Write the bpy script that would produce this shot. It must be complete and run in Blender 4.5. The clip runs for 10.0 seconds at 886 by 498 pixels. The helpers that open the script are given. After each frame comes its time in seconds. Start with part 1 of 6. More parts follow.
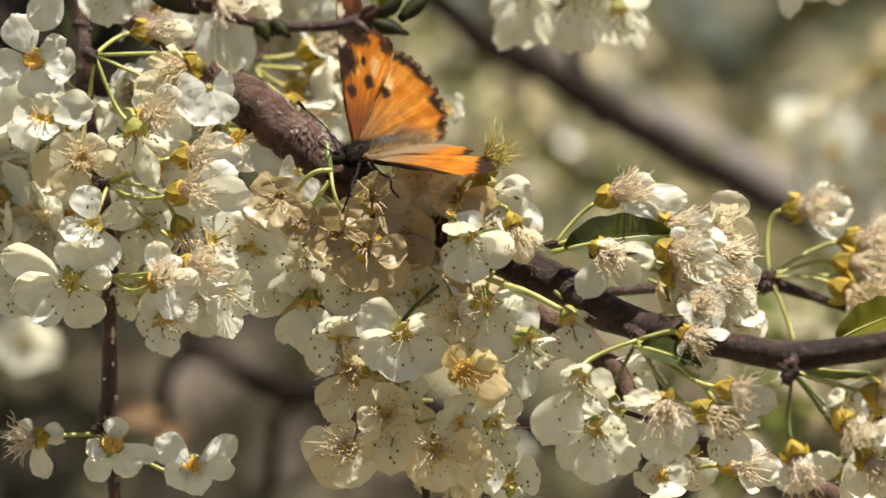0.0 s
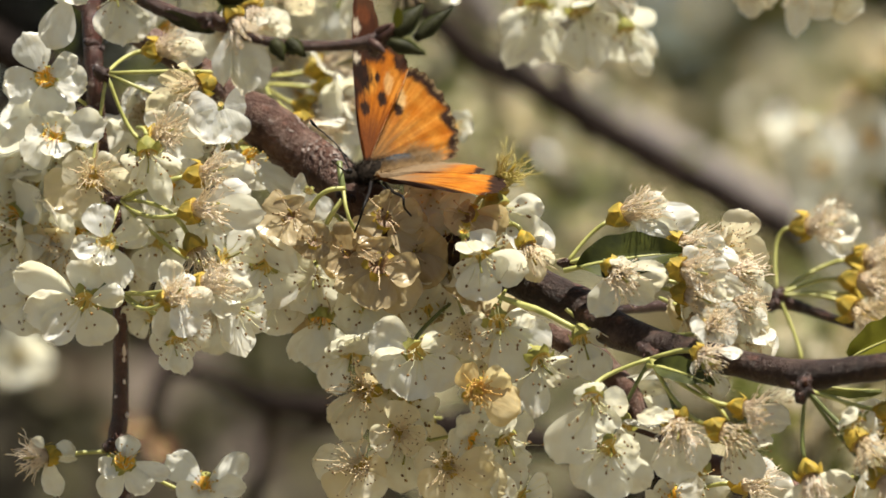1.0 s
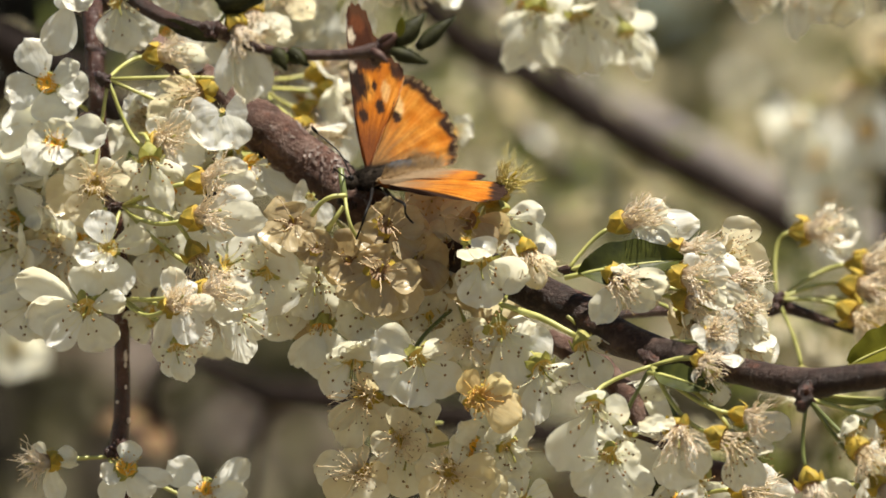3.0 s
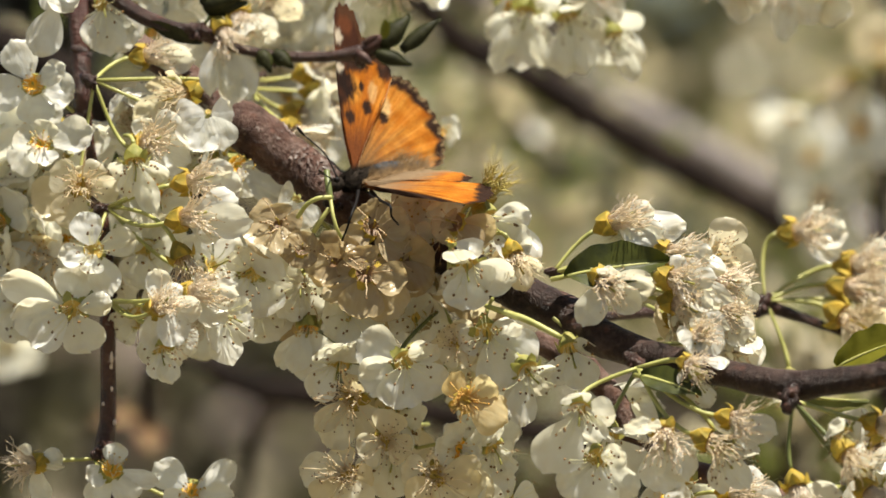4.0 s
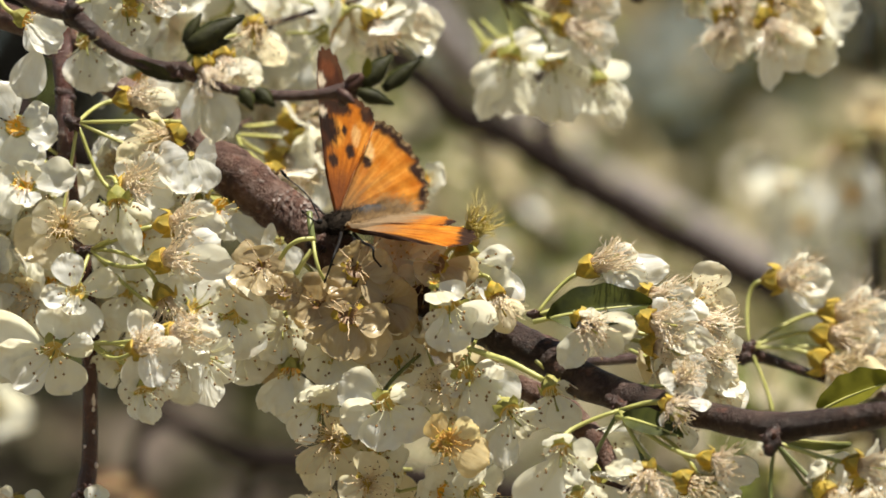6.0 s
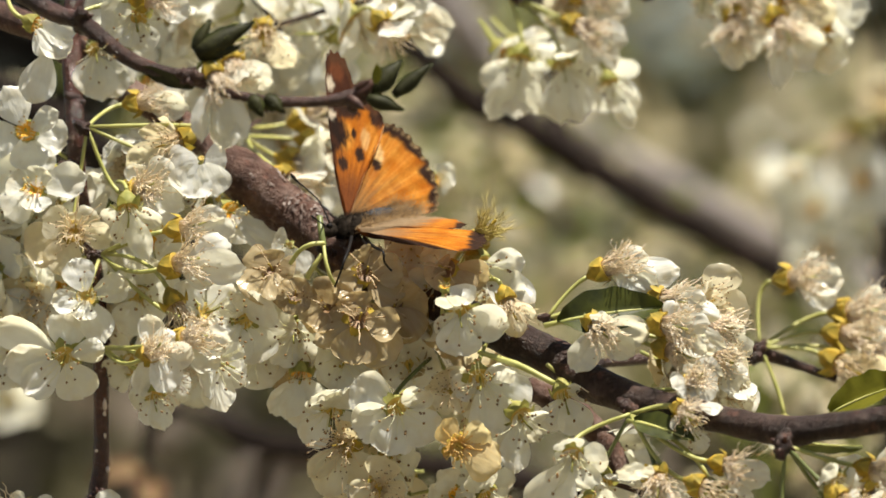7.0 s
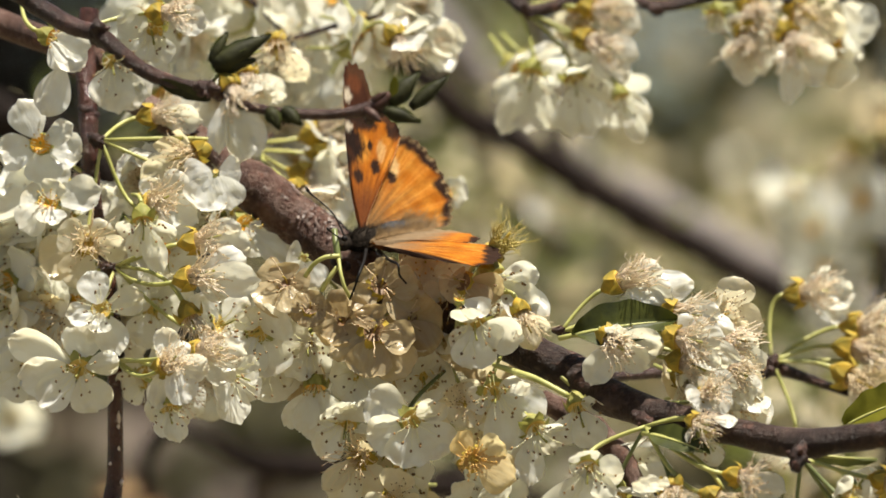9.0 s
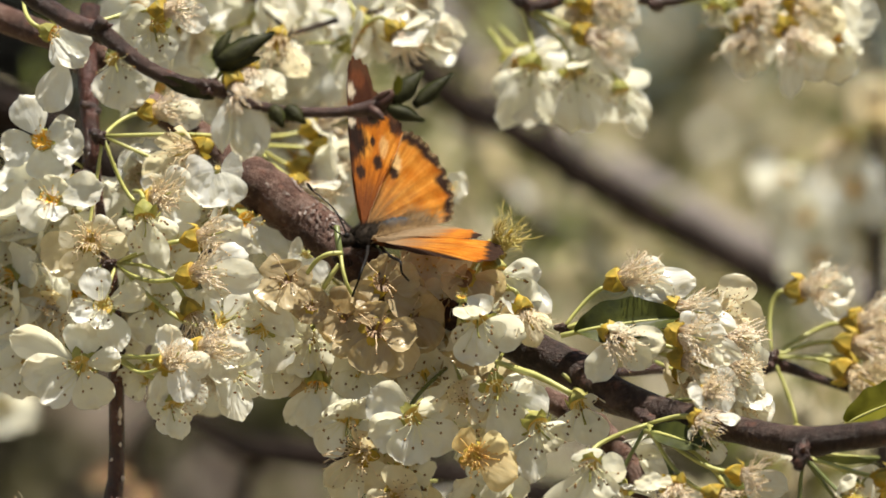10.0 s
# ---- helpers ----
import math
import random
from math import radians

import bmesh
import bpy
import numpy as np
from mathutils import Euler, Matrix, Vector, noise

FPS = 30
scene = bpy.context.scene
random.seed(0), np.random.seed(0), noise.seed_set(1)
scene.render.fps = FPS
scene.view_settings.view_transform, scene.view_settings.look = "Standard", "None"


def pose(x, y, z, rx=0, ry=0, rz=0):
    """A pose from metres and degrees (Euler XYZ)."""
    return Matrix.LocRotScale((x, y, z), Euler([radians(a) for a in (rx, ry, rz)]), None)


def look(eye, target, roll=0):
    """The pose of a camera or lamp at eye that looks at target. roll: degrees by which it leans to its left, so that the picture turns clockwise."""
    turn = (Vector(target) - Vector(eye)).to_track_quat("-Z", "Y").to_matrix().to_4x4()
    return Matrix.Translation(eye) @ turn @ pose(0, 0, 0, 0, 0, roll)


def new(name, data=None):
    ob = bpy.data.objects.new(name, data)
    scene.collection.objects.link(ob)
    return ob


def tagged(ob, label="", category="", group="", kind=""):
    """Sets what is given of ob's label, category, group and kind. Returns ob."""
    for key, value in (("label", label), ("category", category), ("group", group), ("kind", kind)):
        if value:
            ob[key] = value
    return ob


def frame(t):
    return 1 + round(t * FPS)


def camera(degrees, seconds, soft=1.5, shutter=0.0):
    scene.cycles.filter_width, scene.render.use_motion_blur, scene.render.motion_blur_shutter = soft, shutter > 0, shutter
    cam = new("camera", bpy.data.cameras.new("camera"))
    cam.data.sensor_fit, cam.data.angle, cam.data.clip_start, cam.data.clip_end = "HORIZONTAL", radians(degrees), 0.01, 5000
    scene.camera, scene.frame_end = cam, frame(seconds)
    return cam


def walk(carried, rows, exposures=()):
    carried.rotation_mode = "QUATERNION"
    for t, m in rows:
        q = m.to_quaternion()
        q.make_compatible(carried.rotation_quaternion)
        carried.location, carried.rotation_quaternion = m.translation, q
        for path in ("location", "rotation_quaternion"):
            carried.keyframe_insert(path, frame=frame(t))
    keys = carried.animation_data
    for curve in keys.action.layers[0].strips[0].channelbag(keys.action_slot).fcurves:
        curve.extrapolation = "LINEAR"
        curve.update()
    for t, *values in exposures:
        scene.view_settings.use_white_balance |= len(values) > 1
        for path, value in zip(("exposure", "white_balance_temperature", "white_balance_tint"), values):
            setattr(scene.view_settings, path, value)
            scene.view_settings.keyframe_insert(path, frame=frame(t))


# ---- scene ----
cam = camera(9.5, 10.0, soft=1.7)
cam.data.dof.use_dof = True
cam.data.dof.focus_distance = 1.155
cam.data.dof.aperture_fstop = 13.5
PATH = [
    (0, pose(0.0239, -1.1954, 1.3847, 90.486, 0.049, 1.152)),
    (0.5, pose(0.0100, -1.1968, 1.3763, 90.920, -0.047, 0.497)),
    (1, pose(0.0090, -1.1979, 1.3881, 90.514, 0.023, 0.543)),
    (1.5, pose(0.0055, -1.1987, 1.3970, 90.148, -0.068, 0.362)),
    (2, pose(0.0053, -1.1992, 1.3907, 90.387, -0.051, 0.339)),
    (2.2, pose(0.0053, -1.1992, 1.3907, 90.436, -0.051, 0.369)),
    (3.3, pose(0.0051, -1.2004, 1.4003, 89.988, 0.017, 0.334)),
    (3.5, pose(0.0051, -1.2004, 1.4003, 89.988, 0.017, 0.267)),
    (4, pose(0.0101, -1.1985, 1.4014, 89.948, -0.009, 0.460)),
    (4.5, pose(0.0000, -1.2000, 1.4000, 90.000, -0.000, -0.000)),
    (5, pose(0.0117, -1.1981, 1.3984, 90.195, 0.103, 0.551)),
    (5.5, pose(0.0050, -1.1983, 1.3887, 90.763, -0.013, 0.117)),
    (6, pose(0.0165, -1.1965, 1.3854, 91.196, -0.235, 0.587)),
    (6.2, pose(0.0165, -1.1965, 1.3854, 91.245, -0.235, 0.617)),
    (7.3, pose(0.0163, -1.1964, 1.3991, 90.555, 0.080, 0.718)),
    (7.5, pose(0.0163, -1.1964, 1.3991, 90.579, 0.080, 0.724)),
    (8, pose(0.0098, -1.1963, 1.3929, 90.987, -0.020, 0.528)),
    (8.5, pose(0.0040, -1.2001, 1.3957, 90.882, -0.006, 0.324)),
    (9, pose(0.0064, -1.1984, 1.3926, 91.017, -0.027, 0.360)),
    (9.5, pose(0.0124, -1.1981, 1.3951, 90.809, 0.003, 0.597)),
    (10, pose(-0.0005, -1.1985, 1.3991, 90.663, -0.086, 0.041)),
]
walk(cam, PATH, [(0, 1.07, 6850, 7), (10, 1.07, 6850, 7)])

# ---- world, sun ----
SUN_EL, SUN_AZ = 73.0, 122.0      # azimuth from +y towards +x
world = bpy.data.worlds.new("sky")
scene.world = world
world.use_nodes = True
wn = world.node_tree
sky = wn.nodes.new("ShaderNodeTexSky")
sky.sky_type = "NISHITA"
sky.sun_disc = False
sky.sun_elevation = radians(SUN_EL)
sky.sun_rotation = radians(SUN_AZ)
wn.nodes["Background"].inputs["Strength"].default_value = 0.038
wn.links.new(sky.outputs[0], wn.nodes["Background"].inputs["Color"])
sun_data = bpy.data.lights.new("sun", "SUN")
sun_data.energy, sun_data.angle, sun_data.color = 5.0, radians(0.5), (1.0, 0.96, 0.89)
sun = new("sun", sun_data)
sun_dir = Vector((math.sin(radians(SUN_AZ)) * math.cos(radians(SUN_EL)),
                  math.cos(radians(SUN_AZ)) * math.cos(radians(SUN_EL)), math.sin(radians(SUN_EL))))
sun.matrix_world = look(Vector((0, 0, 1.4)) + sun_dir * 30, (0, 0, 1.4))


# ---- materials ----
def material(name, rough=0.6, spec=0.4):
    m = bpy.data.materials.new(name)
    m.use_nodes = True
    b = m.node_tree.nodes["Principled BSDF"]
    b.inputs["Roughness"].default_value = rough
    b.inputs["Specular IOR Level"].default_value = spec
    return m, m.node_tree, b


def ramp(nt, fac, *stops):
    r = nt.nodes.new("ShaderNodeValToRGB")
    while len(r.color_ramp.elements) < len(stops):
        r.color_ramp.elements.new(0.5)
    for e, (p, c) in zip(r.color_ramp.elements, stops):
        e.position, e.color = p, (*c, 1)
    nt.links.new(fac, r.inputs[0])
    return r.outputs[0]


def noise_tex(nt, scale, detail=4.0, rough=0.55, stretch=None):
    tc = nt.nodes.new("ShaderNodeTexCoord")
    n = nt.nodes.new("ShaderNodeTexNoise")
    n.inputs["Scale"].default_value, n.inputs["Detail"].default_value = scale, detail
    n.inputs["Roughness"].default_value = rough
    if stretch:
        mp = nt.nodes.new("ShaderNodeMapping")
        mp.inputs["Scale"].default_value = stretch
        nt.links.new(tc.outputs["Object"], mp.inputs[0])
        nt.links.new(mp.outputs[0], n.inputs["Vector"])
    else:
        nt.links.new(tc.outputs["Object"], n.inputs["Vector"])
    return n.outputs["Fac"]


def mixc(nt, fac, a, b, mode="MIX"):
    m = nt.nodes.new("ShaderNodeMix")
    m.data_type, m.blend_type = "RGBA", mode
    for sock, v in ((m.inputs[0], fac), (m.inputs[6], a), (m.inputs[7], b)):
        if isinstance(v, (int, float)):
            sock.default_value = v
        elif isinstance(v, tuple):
            sock.default_value = (*v, 1)
        else:
            nt.links.new(v, sock)
    return m.outputs[2]


def bump(nt, b, height, strength, dist):
    n = nt.nodes.new("ShaderNodeBump")
    n.inputs["Strength"].default_value, n.inputs["Distance"].default_value = strength, dist
    nt.links.new(height, n.inputs["Height"])
    nt.links.new(n.outputs[0], b.inputs["Normal"])


def object_random(nt):
    return nt.nodes.new("ShaderNodeObjectInfo").outputs["Random"]


def thin(m, nt, b, colour, amount, tint=(1, 1, 1)):
    """Lets light through a thin leaf or petal."""
    tr = nt.nodes.new("ShaderNodeBsdfTranslucent")
    mx = nt.nodes.new("ShaderNodeMixShader")
    mx.inputs[0].default_value = amount
    nt.links.new(mixc(nt, 1.0, colour, tint, "MULTIPLY"), tr.inputs["Color"])
    nt.links.new(b.outputs[0], mx.inputs[1])
    nt.links.new(tr.outputs[0], mx.inputs[2])
    nt.links.new(mx.outputs[0], nt.nodes["Material Output"].inputs["Surface"])


def petal_material(name, light, dull, amount=0.52):
    m, nt, b = material(name, 0.26, 0.55)
    veins = noise_tex(nt, 900, 3, 0.6, (0.12, 1.0, 0.3))
    blotch = noise_tex(nt, 160, 3)
    c = mixc(nt, object_random(nt), light, dull)
    c = mixc(nt, ramp(nt, blotch, (0.5, (0, 0, 0)), (0.85, (0.5, 0.5, 0.5))), c, (0.66, 0.54, 0.31))
    c = mixc(nt, ramp(nt, veins, (0.38, (0.1, 0.1, 0.1)), (0.55, (0, 0, 0))), c, (0.72, 0.74, 0.6))
    nt.links.new(c, b.inputs["Base Color"])
    bump(nt, b, veins, 0.35, 0.0008)
    b.inputs["Coat Weight"].default_value, b.inputs["Coat Roughness"].default_value = 0.16, 0.2
    thin(m, nt, b, c, amount, (0.98, 0.96, 0.83))
    return m


def plain_material(name, a, c2, scale, rough=0.55, spec=0.35, thick=0.0, bump_size=0.0):
    m, nt, b = material(name, rough, spec)
    n = noise_tex(nt, scale, 4)
    c = ramp(nt, n, (0.3, a), (0.7, c2))
    nt.links.new(c, b.inputs["Base Color"])
    if bump_size:
        bump(nt, b, n, 0.6, bump_size)
    if thick:
        thin(m, nt, b, c, thick, (1, 1, 0.8))
    return m


def bark_material(name, dark, mid, light, rough=0.5, flecks=0.85, marks=(0.22, 0.09, 0.06), spec=0.3):
    m, nt, b = material(name, rough, spec)
    big = noise_tex(nt, 110, 6, 0.62)
    fine = noise_tex(nt, 700, 5, 0.7)
    rings = noise_tex(nt, 260, 3, 0.6, (1.0, 0.35, 1.6))
    c = ramp(nt, big, (0.3, dark), (0.52, mid), (0.72, light))
    c = mixc(nt, ramp(nt, fine, (0.53, (0, 0, 0)), (0.66, (flecks, flecks, flecks))), c, tuple(1.5 * v for v in light))
    c = mixc(nt, ramp(nt, rings, (0.6, (0, 0, 0)), (0.75, (0.5, 0.5, 0.5))), c, marks)
    nt.links.new(c, b.inputs["Base Color"])
    h = nt.nodes.new("ShaderNodeMath")
    h.operation = "ADD"
    nt.links.new(big, h.inputs[0])
    nt.links.new(fine, h.inputs[1])
    bump(nt, b, h.outputs[0], 0.8, 0.0013)
    return m


PETAL = petal_material("petal_white", (0.84, 0.845, 0.835), (0.80, 0.79, 0.72))
PETAL_OLD = petal_material("petal_cream", (0.82, 0.79, 0.68), (0.76, 0.66, 0.46), 0.6)
# wilted brown, with the shadow under the butterfly also put into the colour
PETAL_WILT_SHADE = petal_material("petal_wilted_shade", (0.54, 0.43, 0.26), (0.38, 0.27, 0.14), 0.48)
PETAL_GOLD = petal_material("petal_stained", (0.80, 0.69, 0.44), (0.76, 0.58, 0.29), 0.55)
FILAMENT_OLIVE = plain_material("filament_olive", (0.56, 0.46, 0.12), (0.62, 0.52, 0.22), 300, thick=0.4)
FILAMENT = plain_material("filament", (0.88, 0.85, 0.72), (0.84, 0.78, 0.56), 300, thick=0.5)
FILAMENT_TAN = plain_material("filament_tan", (0.90, 0.83, 0.74), (0.86, 0.72, 0.61), 300, thick=0.45)
FILAMENT_PALE = plain_material("filament_pale", (0.87, 0.86, 0.76), (0.82, 0.78, 0.62), 300, thick=0.6)
FILAMENT_GOLD = plain_material("filament_gold", (0.74, 0.46, 0.12), (0.78, 0.58, 0.26), 300, thick=0.4)
FILAMENT_OLD = plain_material("filament_old", (0.86, 0.77, 0.60), (0.78, 0.61, 0.42), 300, thick=0.4)
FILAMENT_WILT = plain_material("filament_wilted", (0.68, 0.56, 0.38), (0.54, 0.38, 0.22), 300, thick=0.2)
ANTHER = plain_material("anther_yellow", (0.64, 0.43, 0.10), (0.50, 0.30, 0.06), 600)
ANTHER_GOLD = plain_material("anther_gold", (0.62, 0.30, 0.05), (0.70, 0.44, 0.14), 600)
ANTHER_PALE = plain_material("anther_pale", (0.58, 0.44, 0.22), (0.36, 0.24, 0.10), 600)
ANTHER_OLD = plain_material("anther_brown", (0.10, 0.055, 0.02), (0.32, 0.18, 0.06), 600)
DISC = plain_material("nectar_disc", (0.78, 0.34, 0.02), (0.80, 0.48, 0.06), 500)
DISC_DULL = plain_material("nectar_disc_olive", (0.50, 0.31, 0.05), (0.60, 0.45, 0.13), 500)
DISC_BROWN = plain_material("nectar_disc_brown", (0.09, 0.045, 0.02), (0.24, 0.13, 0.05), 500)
CALYX = plain_material("calyx", (0.25, 0.26, 0.07), (0.50, 0.45, 0.15), 420, 0.6, 0.25, 0.4, 0.0006)
CALYX_OLD = plain_material("calyx_old", (0.25, 0.21, 0.045), (0.60, 0.39, 0.05), 420, 0.6, 0.25, 0.3, 0.0006)
# darker copy of the stalk green; shade among the blossom is in the colour
STALK_SHADED = plain_material("shaded_stalk", (0.075, 0.09, 0.025), (0.16, 0.18, 0.055), 220, 0.42, 0.45)
STALK = plain_material("flower_stalk", (0.31, 0.31, 0.08), (0.47, 0.45, 0.16), 220, 0.42, 0.45, 0.1)
# brighter copy of the leaf green, with sunlight put into the colour
LEAF_LIT = plain_material("leaf_lit", (0.115, 0.115, 0.011), (0.20, 0.19, 0.022), 160, 0.5, 0.25, 0.5, 0.0006)
BROWN_BLOT = plain_material("brown_blot", (0.07, 0.034, 0.017), (0.15, 0.075, 0.038), 60, 0.7, 0.2)
LEAF_FAR = plain_material("young_leaf", (0.10, 0.125, 0.030), (0.22, 0.24, 0.07), 60, 0.5, 0.25, 0.4)
# darkened with the shade that falls on the young leaves
LEAF = plain_material("leaf_green", (0.020, 0.025, 0.006), (0.065, 0.072, 0.012), 160, 0.5, 0.25, 0.2, 0.0006)
BUD_LEAF = plain_material("bud_leaf", (0.013, 0.015, 0.006), (0.050, 0.054, 0.018), 400, 0.6, 0.12, 0.15, 0.0004)
BUD = plain_material("leaf_bud", (0.010, 0.010, 0.005), (0.036, 0.036, 0.014), 300, 0.6, 0.12, 0.08, 0.0005)
SCALE = plain_material("bud_scale", (0.022, 0.009, 0.006), (0.07, 0.026, 0.016), 500, 0.55, 0.35, 0, 0.0004)
BARK = bark_material("bark", (0.022, 0.010, 0.007), (0.082, 0.040, 0.028), (0.18, 0.122, 0.100), 0.46, 0.4, spec=0.2)
# darker bark for the outer limb; the shade there is put into the colour
BARK_SHADED = bark_material("shaded_bark", (0.008, 0.004, 0.003), (0.028, 0.013, 0.009), (0.10, 0.064, 0.052), 0.42, 0.35, spec=0.25)
FLAKE = plain_material("bark_flake", (0.06, 0.038, 0.030), (0.24, 0.18, 0.155), 500, 0.5, 0.3)
TWIG = bark_material("twig_bark", (0.010, 0.005, 0.004), (0.032, 0.014, 0.010), (0.09, 0.05, 0.04), 0.36, 0.3)
TWIG_GLOSSY = bark_material("glossy_twig", (0.022, 0.007, 0.005), (0.06, 0.02, 0.013), (0.12, 0.05, 0.035), 0.16, 0.15, (0.42, 0.32, 0.29), 0.5)
# near-black and pale bark: shade and sunlight of one far bough as colour
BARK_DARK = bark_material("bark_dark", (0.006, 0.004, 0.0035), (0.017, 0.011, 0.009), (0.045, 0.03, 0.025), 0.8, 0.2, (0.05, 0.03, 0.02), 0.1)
BARK_LIT = bark_material("bark_lit", (0.13, 0.110, 0.105), (0.27, 0.232, 0.225), (0.39, 0.348, 0.335))
# pale colour that stands for highlights on the glossy twig
GLINT = plain_material("lenticel", (0.50, 0.40, 0.36), (0.64, 0.55, 0.51), 700, 0.35, 0.5)
FUR = plain_material("butterfly_fur", (0.006, 0.005, 0.004), (0.035, 0.026, 0.019), 900, 0.85, 0.06)
HAIR = plain_material("butterfly_hair", (0.22, 0.14, 0.07), (0.40, 0.27, 0.14), 900, 0.7, 0.2, 0.3)
ABDOMEN = plain_material("butterfly_abdomen", (0.014, 0.019, 0.026), (0.048, 0.053, 0.06), 700, 0.75, 0.2)
CHITIN = plain_material("butterfly_limb", (0.004, 0.003, 0.003), (0.01, 0.008, 0.007), 900, 0.6, 0.15)


def wing_material():
    m, nt, b = material("wing_scales", 0.8, 0.08)
    a = nt.nodes.new("ShaderNodeAttribute")
    a.attribute_name = "scales"
    n = noise_tex(nt, 1500, 4, 0.7)
    c = mixc(nt, ramp(nt, n, (0.35, (0.35, 0.35, 0.35)), (0.6, (0, 0, 0))), a.outputs["Color"], mixc(nt, 1.0, a.outputs["Color"], (0.42, 0.36, 0.30), "MULTIPLY"))
    nt.links.new(c, b.inputs["Base Color"])
    bump(nt, b, n, 0.35, 0.0003)
    thin(m, nt, b, c, 0.3, (1.0, 0.85, 0.6))
    return m


WING = wing_material()

# ---- building helpers ----
WORLD = {}


def part(name, data, parent=None, world=None, label=""):
    """Links a mesh as one object at the pose world, under parent."""
    ob = new(name, data)
    world = world or Matrix.Identity(4)
    WORLD[ob] = world
    if parent is None:
        ob.matrix_basis = world
    else:
        ob.parent = parent
        ob.matrix_basis = WORLD[parent].inverted() @ world
    if label:
        tagged(ob, label)
    return ob


def thing(name, at, label, category, group="", kind=""):
    ob = new(name)
    ob.empty_display_size = 0.01
    m = Matrix.Translation(at)
    ob.matrix_basis = m
    WORLD[ob] = m
    return tagged(ob, label, category, group, kind)


def mesh_of(name, verts, faces, mats, slots=None):
    me = bpy.data.meshes.new(name)
    me.from_pydata(verts, [], faces)
    for m in mats:
        me.materials.append(m)
    me.polygons.foreach_set("use_smooth", [True] * len(me.polygons))
    if slots is not None:
        me.polygons.foreach_set("material_index", slots)
    me.update()
    return me


def spline(points, steps):
    """Catmull-Rom through points (tuples of any length), steps per span."""
    p = [np.array(q, float) for q in points]
    p = [2 * p[0] - p[1]] + p + [2 * p[-1] - p[-2]]
    out = []
    for i in range(1, len(p) - 2):
        for k in range(steps):
            t = k / steps
            out.append(0.5 * (2 * p[i] + (p[i + 1] - p[i - 1]) * t + (2 * p[i - 1] - 5 * p[i] + 4 * p[i + 1] - p[i + 2]) * t * t
                              + (3 * p[i] - p[i - 1] - 3 * p[i + 1] + p[i + 2]) * t ** 3))
    out.append(p[-2])
    return out


def tube_data(path, sides, rough=0.0, seed=0.0, lump=200.0):
    """Verts and faces of a closed tube along rows of x, y, z, radius."""
    pts = [Vector(q[:3]) for q in path]
    verts, faces = [], []
    side = Vector((0.13, 0.97, 0.21))
    for i, p in enumerate(pts):
        t = (pts[min(i + 1, len(pts) - 1)] - pts[max(i - 1, 0)])
        t = t.normalized() if t.length > 1e-9 else Vector((0, 0, 1))
        side = (side - t * side.dot(t)).normalized()
        up = t.cross(side)
        for k in range(sides):
            a = math.tau * k / sides
            d = side * math.cos(a) + up * math.sin(a)
            r = path[i][3]
            if rough:
                q = p + d * r
                r *= 1 + rough * noise.noise(q * lump + Vector((seed, 0, 0))) + 0.5 * rough * noise.noise(q * lump * 3.1)
            verts.append(p + d * r)
    for i in range(len(pts) - 1):
        for k in range(sides):
            a, b = i * sides + k, i * sides + (k + 1) % sides
            faces.append((a, b, b + sides, a + sides))
    faces.append(tuple(range(sides))[::-1])
    faces.append(tuple(len(verts) - sides + k for k in range(sides)))
    return verts, faces


def tube(name, path, sides, mat, parent, rough=0.0, seed=0.0, lump=200.0, label="", world=None):
    verts, faces = tube_data(path, sides, rough, seed, lump)
    world = world or WORLD[parent]
    inv = world.inverted()
    return part(name, mesh_of(name, [inv @ v for v in verts], faces, [mat]), parent, world, label)


# ---- flower pieces, shared ----
rng = random.Random(7)


def petal_mesh(i):
    """One obovate petal along +x from its claw, curving up towards +z."""
    n, k = 15, 12
    length, width = 0.0100 * rng.uniform(0.85, 1.1), 0.0050 * rng.uniform(0.88, 1.12)
    cup, roll, wave = rng.uniform(-0.2, 0.32), rng.uniform(0.1, 0.6), rng.uniform(0.0004, 0.0013)
    notch, off = rng.uniform(0.0, 0.1), rng.uniform(0, 90)
    twist = rng.uniform(-0.35, 0.35)
    verts, faces = [], []
    for a in range(n + 1):
        s = 1 - (1 - a / n) ** 1.6
        w = width * (0.18 + 0.82 * math.sin(min(1.0, s * 1.45) ** 0.9 * math.pi / 2)) * math.sqrt(max(0.0, 1 - max(0.0, (s - 0.4) / 0.6) ** 3.2)) if a < n else width * 0.12
        for b in range(k + 1):
            u = 2 * b / k - 1
            x = length * (s - notch * s ** 4 * (1 - abs(u)) ** 2 - 0.07 * s ** 3 * u * u)
            y = w * u
            z = cup * length * s * s - roll * w * (u * u - 0.3) * (0.4 + 0.6 * s) * (-1 if i % 3 else 0.8)
            z += twist * y * s
            z += wave * (0.25 + s) * noise.noise(Vector((x * 420 + off, y * 420, i * 3.1))) + 0.42 * wave * (0.2 + s) * noise.noise(Vector((x * 700, y * 1500, off)))
            x += 0.0005 * s ** 4 * noise.noise(Vector((y * 1200, off, 1)))
            verts.append((x + 0.0016, y, z))
    for a in range(n):
        for b in range(k):
            q = a * (k + 1) + b
            faces.append((q, q + 1, q + k + 2, q + k + 1))
    return verts, faces


PETALS, PETALS_OLD, PETALS_WILT_SHADE, PETALS_GOLD = [], [], [], []
PETAL_SIZE = []      # reach, rise and breadth of each petal
